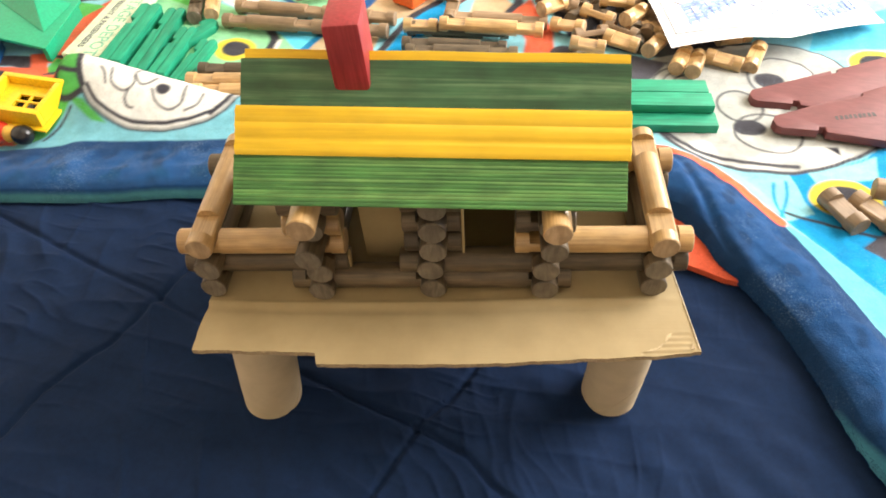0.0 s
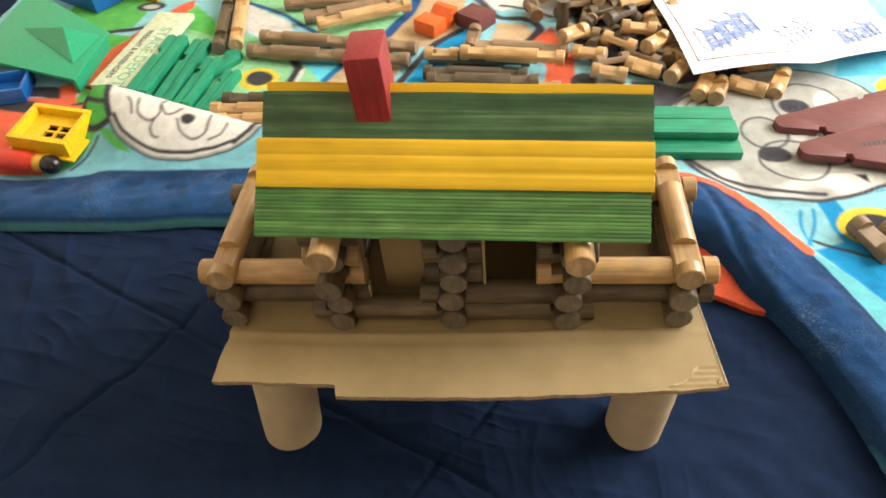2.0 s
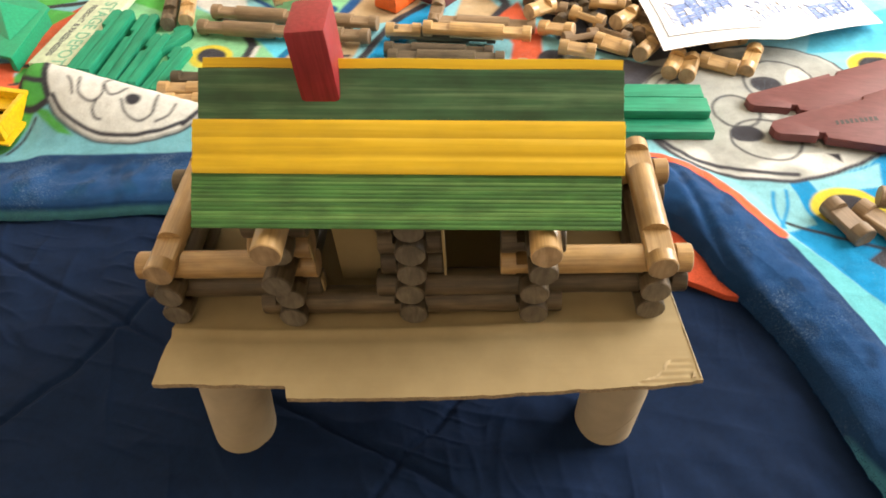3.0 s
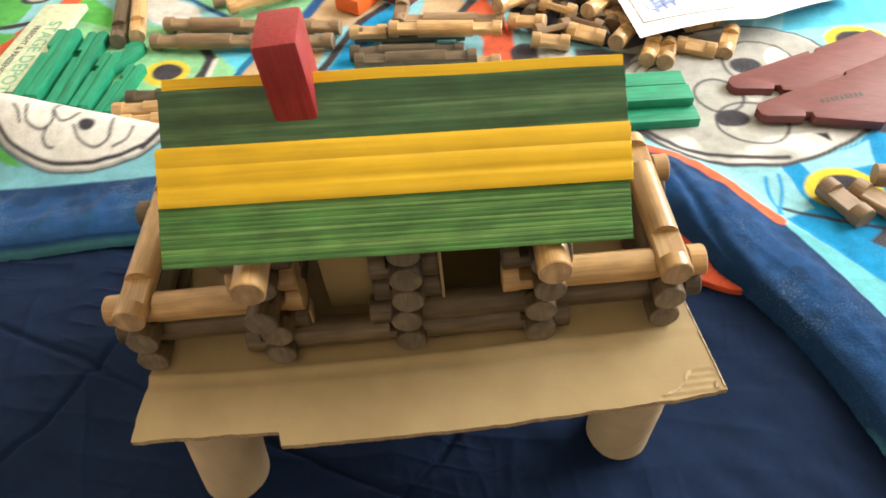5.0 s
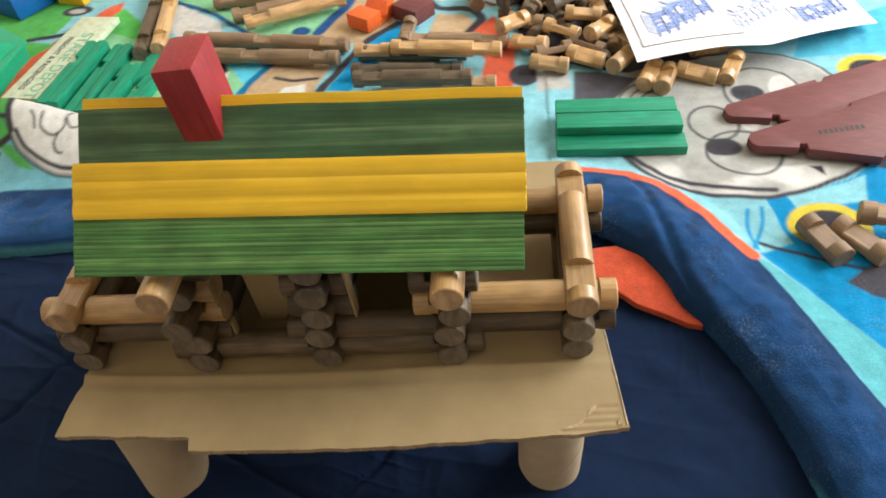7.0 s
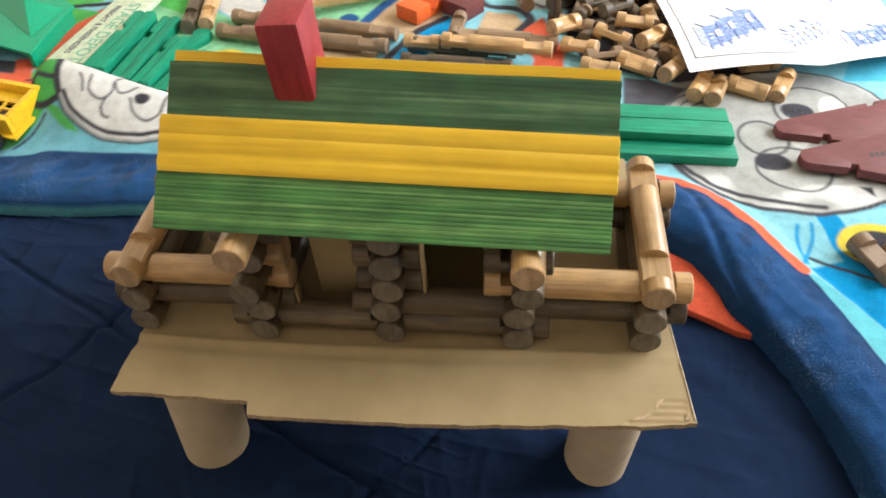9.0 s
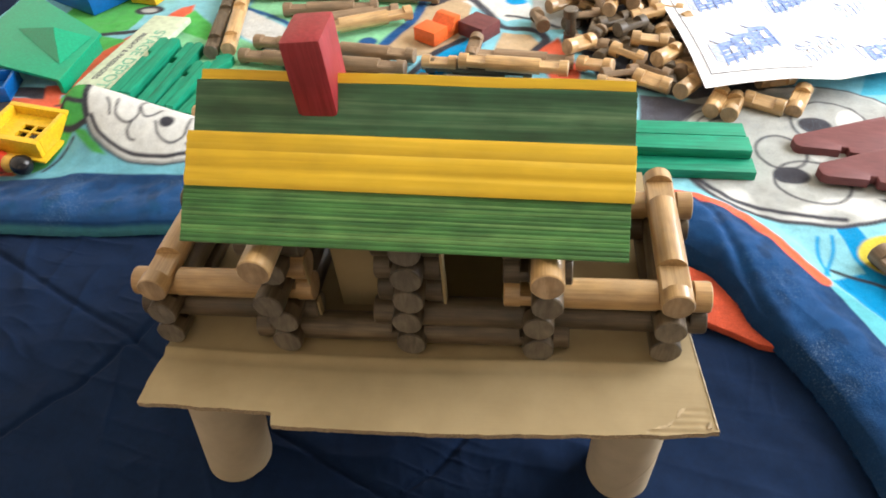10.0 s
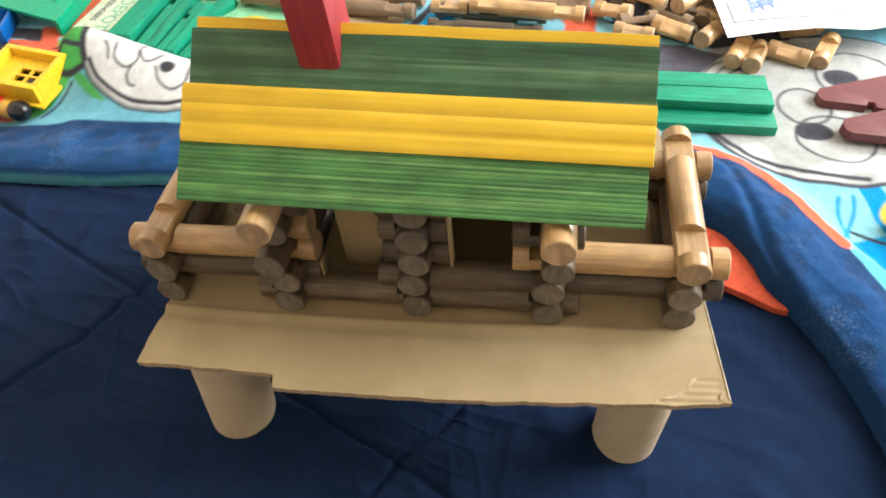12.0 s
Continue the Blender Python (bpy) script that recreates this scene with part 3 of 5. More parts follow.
# far left
lay(inside(patch((-0.36, 0.43), (-0.24, 0.42), (-0.2, 0.5), (-0.23, 0.545), (-0.30, 0.60), (-0.43, 0.69), (-0.44, 0.6), (-0.42, 0.5))), MINT)
# darker aqua paints in the shade on the standing fold's near slope
lay(inside(patch((-0.72, 0.28), (-0.20, 0.28), (-0.18, 0.36), (-0.30, 0.42), (-0.72, 0.42))), colour(0.15, 0.41, 0.51))
lay(inside(oval(-0.281, 0.509, 0.026, 0.026)), PYELLOW)
lay(inside(oval(-0.280, 0.510, 0.017, 0.017)), DARK)
lay(inside(stroke([(-0.262, 0.575), (-0.240, 0.545), (-0.236, 0.520), (-0.246, 0.46)], 0.012)), DARK)
lay(inside(stroke([(-0.229, 0.532), (-0.233, 0.465)], 0.006)), PLIGHT)
lay(inside(patch((-0.519, 0.47), (-0.517, 0.58), (-0.472, 0.655), (-0.46, 0.60), (-0.475, 0.47))), CORAL)
lay(inside(patch((-0.470, 0.665), (-0.449, 0.714), (-0.435, 0.723), (-0.425, 0.655))), CORAL)
lay(inside(patch((-0.438, 0.675), (-0.430, 0.706), (-0.388, 0.664), (-0.365, 0.610), (-0.423, 0.640))), LEAF * 1.4)
lay(inside(patch((-0.62, 0.60), (-0.50, 0.64), (-0.49, 0.75), (-0.62, 0.8))), LEAF * 1.2)
lay(inside(oval(-0.497, 0.703, 0.022, 0.014)), DARK)
lay(inside(oval(-0.497, 0.703, 0.012, 0.007)), PGREY)
lay(inside(patch((-0.72, 0.31), (-0.47, 0.31), (-0.45, 0.34), (-0.46, 0.40), (-0.49, 0.46), (-0.72, 0.46))), CORAL)
lay(inside(patch((-0.47, 0.44), (-0.43, 0.45), (-0.414, 0.40), (-0.407, 0.369), (-0.420, 0.362), (-0.425, 0.346), (-0.437, 0.322), (-0.452, 0.312), (-0.475, 0.314), (-0.46, 0.34))), LEAF)
lay(inside(patch((-0.425, 0.366), (-0.405, 0.362), (-0.375, 0.336), (-0.392, 0.340))), LEAF)
lay(inside(patch((-0.452, 0.44), (-0.44, 0.36), (-0.475, 0.37), (-0.5, 0.42))), CORAL * 0.9)
lay(inside(stroke([(-0.70, 0.46), (-0.60, 0.45), (-0.52, 0.43), (-0.475, 0.405)], 0.022)), DARK)
lay(inside(patch((-0.502, 0.448), (-0.44, 0.44), (-0.435, 0.478), (-0.50, 0.482))), LEAF)
lay(inside(stroke([(-0.60, 0.470), (-0.56, 0.474), (-0.525, 0.470)], 0.024)), DARK)
lay(inside(stroke([(-0.525, 0.484), (-0.48, 0.486), (-0.44, 0.480)], 0.007)), DARK)
lay(inside(stroke([(-0.50, 0.448), (-0.47, 0.452), (-0.44, 0.446)], 0.006)), DARK)
lay(inside(patch((-0.5355, 0.488), (-0.5132, 0.488), (-0.497, 0.4496), (-0.5157, 0.445))), CORAL)
lay(inside(patch((-0.535, 0.625), (-0.49, 0.612), (-0.508, 0.577), (-0.53, 0.59))), LEAF * 1.3)
lay(inside(stroke([(-0.535, 0.628), (-0.505, 0.632), (-0.485, 0.640)], 0.010)), DARK)
lay(inside(stroke([(-0.447, 0.45), (-0.444, 0.40), (-0.437, 0.368)], 0.006)), DARK)
lay(inside(stroke([(-0.446, 0.398), (-0.43, 0.392), (-0.41, 0.390)], 0.006)), DARK)
lay(inside(stroke([(-0.440, 0.366), (-0.425, 0.362), (-0.405, 0.372)], 0.007)), DARK)
lay(inside(stroke([(-0.418, 0.355), (-0.425, 0.335), (-0.437, 0.316)], 0.003)), DARK)
GREY_L = [(-0.425, 0.46), (-0.415, 0.403), (-0.405, 0.375), (-0.386, 0.353), (-0.357, 0.338), (-0.319, 0.332), (-0.285, 0.338), (-0.258, 0.351), (-0.246, 0.375), (-0.24, 0.43), (-0.3, 0.47), (-0.425, 0.46)]
grey_l = patch(*[tuple(q) for q in spline(GREY_L, 0)[::10]])
lay(inside(grey_l - 0.004), PGREY * 0.7)
lay(inside(ring(grey_l - 0.0045, 0.0024)), DARK)
lay(inside(grey_l), PLIGHT * 0.98)
lay(inside(stroke([(-0.403, 0.376), (-0.386, 0.357), (-0.358, 0.343), (-0.321, 0.337), (-0.284, 0.343), (-0.262, 0.355)], 0.0045)), DARK)
lay(inside(stroke([(-0.420, 0.43), (-0.416, 0.400), (-0.408, 0.376)], 0.006)), DARK)
lay(inside(stroke([(-0.262, 0.352), (-0.250, 0.372), (-0.246, 0.40)], 0.006)), DARK)
for pts in ([(-0.378, 0.397), (-0.376, 0.381), (-0.367, 0.373), (-0.358, 0.372), (-0.351, 0.380), (-0.353, 0.394), (-0.348, 0.402)], [(-0.356, 0.372), (-0.358, 0.364), (-0.354, 0.356), (-0.348, 0.354)], [(-0.352, 0.392), (-0.344, 0.380), (-0.335, 0.382), (-0.328, 0.390)], [(-0.390, 0.397), (-0.385, 0.389), (-0.382, 0.379)], [(-0.276, 0.378), (-0.279, 0.362), (-0.290, 0.352)]):
    lay(inside(stroke(pts, 0.0024)), DARK)
lay(inside(stroke([(-0.330, 0.374), (-0.323, 0.360), (-0.308, 0.352), (-0.297, 0.359), (-0.295, 0.375), (-0.295, 0.388)], 0.0024)), DARK)
lay(inside(oval(-0.318, 0.376, 0.0085, 0.0075)), DARK)

# navy border along the near edge, a coral line beside it and a pale hem
edge_d, edge_s = path_distance(BX, BY, list(map(tuple, near[::8])))
OUT = [(-0.72, 0.30), (-0.45, 0.302), (-0.397, 0.313), (-0.337, 0.314), (-0.253, 0.316), (0.0, 0.33), (0.12, 0.335), (0.207, 0.326), (0.226, 0.319), (0.251, 0.302), (0.277, 0.271), (0.295, 0.238), (0.308, 0.219), (0.314, 0.208), (0.329, 0.166), (0.339, 0.135), (0.356, 0.088), (0.365, 0.067), (0.396, 0.0), (0.445, -0.1), (0.515, -0.25)]
wx, wy = BX, BY
band = patch(*[tuple(q) for q in near[::10]], *[tuple(q) for q in spline(OUT, 0)[::-12]])
lay(inside(band), NAVY_B)
lay(inside(patch((0.310, 0.216), (0.319, 0.212), (0.343, 0.180), (0.380, 0.128), (0.45, 0.04), (0.6, -0.15), (0.55, -0.45), (0.445, -0.1), (0.396, 0.0), (0.365, 0.067), (0.356, 0.088), (0.339, 0.135), (0.329, 0.166))), PALE_TEAL)
lay(inside(stroke(OUT[6:13], 0.0125)), CORAL)
lay(inside(edge_d - 0.008) * (BX > 0.15), NAVY_B)
lay(inside(edge_d - 0.0034) * (BX < 0.1), PALE_TEAL * 0.4)
lay(inside(edge_d - 0.006 * np.clip((0.03 - BY) / 0.06, 0, 1)) * (BX > 0.2) * (BY < 0.03), colour(0.05, 0.22, 0.32))
# azure sheen painted in along the roll of the left border
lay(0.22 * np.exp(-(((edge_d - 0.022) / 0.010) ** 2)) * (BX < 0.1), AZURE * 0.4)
lay(np.clip(0.3 + 0.5 * waves(BX, BY, 10, 0.012, 0.05, 61), 0, 0.5) * inside(band + 0.012), NAVY_B * 1.5)


def ridge(x, y):
    """The fold that stands up at the far left."""
    crest = 0.412 - 0.20 * np.clip(x + 0.42, 0, 0.4)
    tall = 0.050 - 0.030 * np.clip((x + 0.42) / 0.18, 0, 1)
    along = np.exp(-(np.maximum(0, -0.43 - x) ** 2) / 0.0012) * np.exp(-(np.maximum(0, x + 0.25) ** 2) / 0.004)
    return tall * along * np.where(y < crest, np.exp(-(((y - crest) / 0.06) ** 2)), np.exp(-(((y - crest) / 0.024) ** 2)))


# height: rolled hem, soft folds and the standing fold
BZ = 0.004 + 0.0016 * waves(BX, BY, 12, 0.06, 0.25, 31) + 0.0005 * waves(BX, BY, 8, 0.015, 0.04, 33)
hem = np.clip(edge_d / 0.03, 0, 1)
BZ += np.where(BX < 0.15, 0.012, 0.018) * np.sqrt(np.clip(1 - (1 - hem) ** 2, 0, 1)) * (1 - 0.75 * np.clip((edge_d - 0.03) / 0.06, 0, 1))
BZ += ridge(BX, BY)
BZ += 0.004 * np.exp(-(((edge_d - 0.045) / 0.014) ** 2)) * (BX > 0.15)
BZ -= 0.006 * np.clip(1 - edge_d / 0.006, 0, 1)
# a fold runs slantwise over the border at the corner
fold_d, _ = path_distance(BX, BY, [(0.222, 0.312), (0.2306, 0.2793), (0.2414, 0.2234), (0.2510, 0.1763), (0.2640, 0.1432), (0.282, 0.100)])
fold_on = np.exp(-((np.maximum(0, BY - 0.30) / 0.02) ** 2)) * np.exp(-((np.maximum(0, 0.13 - BY) / 0.03) ** 2))
BZ += fold_on * (0.0040 * np.exp(-((fold_d / 0.016) ** 2)) - 0.0042 * np.exp(-((fold_d / 0.005) ** 2)))
in_band = np.clip(-band / 0.012, 0, 1)
BZ += in_band * (0.0016 * waves(BX, BY, 8, 0.045, 0.13, 71) + 0.0007 * waves(BX, BY, 8, 0.015, 0.04, 72))
fleece = thing("fleece_blanket", "soft fleece blanket printed in blue, grey, orange and green, navy border", "blanket")
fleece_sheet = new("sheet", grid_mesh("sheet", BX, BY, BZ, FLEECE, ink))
fleece_sheet.parent = fleece


def fringe():
    """Loose pile standing out along the blanket's near edge."""
    rnd = random.Random(23)
    bm = bmesh.new()
    bands = [i for i in range(4, NS - 4) if near[i][0] > 0.15 or near[i][0] < -0.08]
    for _ in range(6500):
        i = rnd.choice(bands)
        tx, ty = near[i + 1] - near[i - 1]
        l = math.hypot(tx, ty)
        tx, ty = tx / l, ty / l
        j = rnd.choice((0, 0, 1, 1, 2, 3))
        f = rnd.random()
        x, y = near[i] * (1 - f) + near[i + 1] * f if j == 0 else (BX[j, i], BY[j, i])
        z = float(BZ[j, i])
        turn = rnd.gauss(0, 0.6)
        ox, oy = (ty if near[i][0] > 0.15 else ty), -tx
        ox, oy = ox * math.cos(turn) - oy * math.sin(turn), ox * math.sin(turn) + oy * math.cos(turn)
        reach, w = rnd.uniform(0.0008, 0.0022), 0.00022
        a = bm.verts.new((x - tx * w, y - ty * w, z))
        b = bm.verts.new((x + tx * w, y + ty * w, z))
        c = bm.verts.new((x + ox * reach, y + oy * reach, z + rnd.uniform(-0.0006, 0.0010)))
        bm.faces.new((a, b, c))
    tagged(part("pile_fringe", bm, cloth("navy_pile", (0.008, 0.052, 0.15), 0.4, 700, False), fleece_sheet, "fuzzy navy pile along the hem"), kind="stuff")


fringe()
CORAL_FLEECE = cloth("coral_fleece", (0.62, 0.10, 0.045), 0.3, 700, True)
part("folded_corner", slab_bm([(0.17, 0.235), (0.2014, 0.240), (0.224, 0.226), (0.246, 0.190), (0.264, 0.153), (0.2578, 0.1530), (0.2481, 0.1550), (0.2324, 0.1640), (0.2113, 0.1745), (0.185, 0.20), (0.17, 0.215)], -0.004, 0.0035, 0.0025), CORAL_FLEECE, fleece, "coral underside of the folded corner")

# ---- cardboard deck on paper tubes ----
BASE = pose(0.0020, 0.0003, 0.1003, 0, -1.8, 0.8)


def deck():
    nx, ny = 340, 150
    u, v = np.meshgrid(np.linspace(0, 1, nx), np.linspace(0, 1, ny) ** 1.7)
    left, right = -0.1545 - 0.003 * v, 0.1735 - 0.021 * v
    x = left + (right - left) * u + 0.0004 * waves(v, v * 0, 9, 0.02, 0.2, 45, 0, 0.4) * np.abs(2 * u - 1) ** 20
    front = np.interp(x, [-0.153, -0.0725, -0.0705, 0.04, 0.145, 0.1735], [-0.0005, -0.0010, -0.0100, -0.0070, -0.0005, 0.0035])
    front = front + 0.0006 * waves(x, x * 0, 9, 0.004, 0.04, 43, 0, 0.4)
    y = 0.229 * v + front * (1 - v) ** 14
    cl = np.interp(x, [-0.154, -0.09, 0.0, 0.068, 0.145], [0.0425, 0.0400, 0.0412, 0.0435, 0.0450])
    z = (0.0014 * np.exp(-(((y - cl) / 0.0022) ** 2)) - 0.0009 * np.exp(-(((y - cl + 0.006) / 0.003) ** 2))) * np.clip((0.155 - x) / 0.03, 0.25, 1)
    z = z + 0.0035 * np.clip((0.05 - y) / 0.05, 0, 1) * np.clip((-x + 0.02) / 0.16, 0, 1)
    # the top paper is torn off at one corner and bares three flutes
    torn_from = np.interp(y, [0.002, 0.005, 0.0113, 0.0165], [0.136, 0.147, 0.153, 0.156])
    torn = np.clip((x - torn_from) / 0.0012, 0, 1) * np.clip((0.1700 - x) / 0.0015, 0, 1) * np.clip((0.0165 + 0.27 * (x - 0.156) - y) / 0.0012, 0, 1)
    z = z + torn * (-0.0003 + 0.00035 * np.sin(2 * math.pi * (y - 0.05 * x) / 0.0045) + 0.00018 * waves(x, y, 8, 0.005, 0.02, 44))
    z = z + 0.0004 * waves(x, y, 6, 0.05, 0.2, 41)
    T = 0.0038
    me_top = grid_mesh("deck_top", x, y, z, CARD)
    bm = bmesh.new()
    bm.from_mesh(me_top)
    bpy.data.meshes.remove(me_top)
    ret = bmesh.ops.extrude_face_region(bm, geom=bm.faces[:])
    for g in ret["geom"]:
        if isinstance(g, bmesh.types.BMVert):
            g.co.z -= T
    bmesh.ops.recalc_face_normals(bm, faces=bm.faces[:])
    for f in bm.faces:
        f.material_index = 1 if abs(f.normal.z) < 0.5 else 0
    smooth(bm, 50)
    ob = thing("cardboard_deck", "brown cardboard sheet with a torn notched edge on paper tubes", "cardboard sheet", BASE)
    card_sheet = part("sheet", bm, [CARD, CARD_EDGE], ob)
    # torn paper left by tape at one corner
    rnd = random.Random(5)
    for stretch in ([(0.1575, 0.0172), (0.1545, 0.0142), (0.1525, 0.0105)], [(0.1505, 0.0090), (0.1475, 0.0058), (0.1435, 0.0040), (0.1390, 0.0028)], [(0.1700, 0.0090), (0.1690, 0.0062), (0.1675, 0.0048)]):
        line = even(spline(stretch, 0), 12)
        wide = [0.0009 * math.sin(math.pi * (i + 0.6) / 12.2) * rnd.uniform(0.5, 1.1) for i in range(12)]
        out = [(px - w, py + w) for (px, py), w in zip(line, wide)] + [(px + w, py - w) for (px, py), w in zip(line, wide)][::-1]
        part("torn_flake", slab_bm(out, -0.0004, 0.00035), TORN, card_sheet, "pale torn paper flake")
    # thin pale strip along the right side
    steps = np.linspace(0.005, 0.070, 30)
    side = [(0.1733 - 0.021 * (max(q - 0.0035, 0) / 0.229), q) for q in steps]
    inset = [(x - rnd.uniform(0.0004, 0.0007), q) for x, q in side]
    part("bared_liner", slab_bm(side + inset[::-1], -0.0006, 0.0004), PALE_STRIP, card_sheet, "thin pale strip along the right side")
    return ob


deck()


def tube(top, bottom, r=0.0208, wall=0.0008):
    """A hollow paper tube from bottom to top, slightly out of round."""
    axis = Vector(top) - Vector(bottom)
    L = axis.length
    bm = bmesh.new()
    n, rows = 48, 14
    rings = []
    for rr, zs in ((r, np.linspace(0, L, rows)), (r - wall, np.linspace(L, 0, rows))):
        for z in zs:
            ring_v = []
            for i in range(n):
                a = 2 * math.pi * i / n
                w = rr * (1 + 0.015 * math.cos(2 * a + 0.7) + 0.006 * math.sin(3 * a + z * 60))
                ring_v.append(bm.verts.new((w * math.cos(a), w * math.sin(a), z)))
            rings.append(ring_v)
    for p, q in zip(rings, rings[1:] + rings[:1]):
        for i in range(n):
            bm.faces.new((p[i], p[(i + 1) % n], q[(i + 1) % n], q[i]))
    bmesh.ops.recalc_face_normals(bm, faces=bm.faces[:])
    smooth(bm, 50)
    m = Matrix.Translation(bottom) @ axis.to_track_quat("Z", "Y").to_matrix().to_4x4()
    ob = thing("paper_tube", "empty grey-brown cardboard paper tube standing upright under the deck", "paper tube", m, "tubes under the deck")
    tube_wall = part("wall", bm, TUBE, ob)
    # the winding of the paper shows as a slanting lapped edge
    bm = bmesh.new()
    rows = []
    for i in range(61):
        z = L * i / 60
        a = -2.2 + z / L * 3.4
        w = r * (1 + 0.015 * math.cos(2 * a + 0.7) + 0.006 * math.sin(3 * a + z * 60))
        rows.append([bm.verts.new(((w + e) * math.cos(a + k), (w + e) * math.sin(a + k), z)) for k, e in ((-0.03, 0.00004), (-0.02, 0.00022), (0.02, 0.00022), (0.03, 0.00004))])
    for p, q in zip(rows, rows[1:]):
        for k in range(3):
            bm.faces.new((p[k], p[k + 1], q[k + 1], q[k]))
    part("winding_seam", bm, TUBE, tube_wall)
    return ob


tube((-0.1165, 0.0275, 0.0930), (-0.1255, 0.028, -0.006), 0.0222)
tube((0.1365, 0.033, 0.0998), (0.1370, 0.042, -0.006), 0.0207)
tube((-0.115, 0.19, 0.0935), (-0.118, 0.19, -0.006))
tube((0.118, 0.19, 0.0990), (0.12, 0.19, -0.006))

# ---- log cabin ----
cabin = thing("toy_log_cabin", "small toy cabin of notched round wooden logs standing on cardboard", "toy cabin", BASE)


RC = 0.0090  # radius of the cabin's logs


def cabin_mesh(length, notches, material):
    key = (length, notches, material.name)
    if key not in log_meshes:
        log_meshes[key] = mesh_of("log", log_bm(length, notches, r=RC, seed=int(length * 1e4)), [material, END_GRAIN[material.name]])
    return log_meshes[key]


def cabin_log(kind, x, y, z, along, material, length=None, notches=(), turn=0.0, roll=0.0):
    if length is None:
        length, notches = LOG_KINDS[kind]
    ob = new("log", cabin_mesh(length, tuple(notches), material))
    ob.parent = cabin
    ob.matrix_basis = pose(x, y, z, roll, 0, turn + (0 if along == "x" else 90))
    return ob


YF, YB = 0.0690, 0.0690 + P
YX = 0.0660  # front row of the long logs, a little proud
Z0, DZ = 0.0090, 0.0178
# cross walls: place along the front, then for each log its material, how far it has slid out and aside, and its roll
CROSS = (
    (-2 * P, ((BROWN, -0.003, 0.0012, 5), (BROWN, -0.003, 0.0026, -4), (TAN, 0.0, 0.0008, 0))),
    (-P, ((BROWN, -0.0060, 0.0030, -6), (BROWN, -0.0055, 0.0036, 4), (BROWN, -0.0100, 0.0012, -8), (BROWN, -0.001, 0.0030, 0))),
    (0, ((BROWN, -0.004, 0.0020, 4), (BROWN, -0.003, 0.0022, -5), (BROWN, -0.003, 0.0040, 3), (BROWN, -0.003, 0.0052, -3), (BROWN, -0.001, 0.0055, 0))),
    (P, ((BROWN, -0.005, 0.0008, 3), (BROWN, -0.004, 0.0018, -6), (BROWN, -0.004, 0.0052, 5), (BROWN, 0.0, 0.0040, 0))),
    (2 * P, ((BROWN, -0.002, -0.0040, 8), (BROWN, -0.003, -0.0020, -6), (TAN, 0.0, -0.0008, 0))),
)
for gx_, stack in CROSS:
    for k, (mt, slid, aside, roll) in enumerate(stack):
        cabin_log(2, gx_ + aside, (YF + YB) / 2 + slid, Z0 + k * DZ, "y", mt, turn=roll * 0.12, roll=roll)
# long logs of the porches and of the room
for y_ in (YX, YB):
    out = -0.0065 if y_ == YX else 0.0
    for s in (-1, 1):
        cabin_log(2, s * 1.5 * P + (0.0015 if s < 0 else 0), y_, 0.0190, "x", BROWN)
        cabin_log(2, s * 1.5 * P + (0.0012 if s < 0 else 0), y_, 0.0370, "x", BROWN if y_ == YB and s < 0 else TAN)
    cabin_log(3, 0, y_ + out, Z0, "x", BROWN)
    cabin_log(0, 0.0300, y_ + out / 2, 0.0215, "x", BROWN, 0.100)
    # short logs that frame the openings
    for k, mt in ((2, TAN), (3, BROWN)):
        cabin_log(1, -P + 0.001, y_, 0.0190 + 0.018 * k, "x", mt)
    for k in (1, 2, 3):
        cabin_log(1, 0.0035, y_, 0.0215 + 0.018 * k, "x", BROWN)
    for k in (2, 3):
        cabin_log(1, P, y_, 0.0205 + 0.018 * k, "x", BROWN)
for k in (1, 2, 3):
    cabin_log(3, 0, YB, 0.0225 + 0.018 * k, "x", BROWN)
# roof bearers
cabin_log(0, -0.0720, 0.110, 0.0815, "y", TAN, 0.158, (-P / 2, P / 2))
cabin_log(0, 0.0815, 0.109, 0.0740, "y", TAN, 0.150, (-P / 2, P / 2))
# cardboard door behind the front logs
part("card_door", box_bm(-0.0475, -0.0180, 0.0810, 0.0835, 0.0040, 0.078), CARD, cabin, "plain brown cardboard door")
# pale cut edges of the card beside the openings
part("card_jamb", box_bm(-0.0550, -0.0538, 0.0590, 0.0640, 0.0130, 0.030), CARD, cabin, "thin cardboard strip beside the door")
part("card_jamb", box_bm(-0.0558, -0.0552, 0.0570, 0.0600, 0.0460, 0.064), CARD, cabin, "thin cardboard strip beside the door")
part("card_jamb", box_bm(0.0229, 0.0243, 0.0570, 0.0640, 0.0340, 0.086), CARD, cabin, "thin cardboard strip beside the window opening")

# ---- roof ----
roof = thing("cabin_roof", "pitched roof of green and yellow painted grooved wooden boards", "toy roof", pose(0.0016, 0.1081, 0.2550, -0.4, 1.5, 2.1))
SLOPE = radians(44)


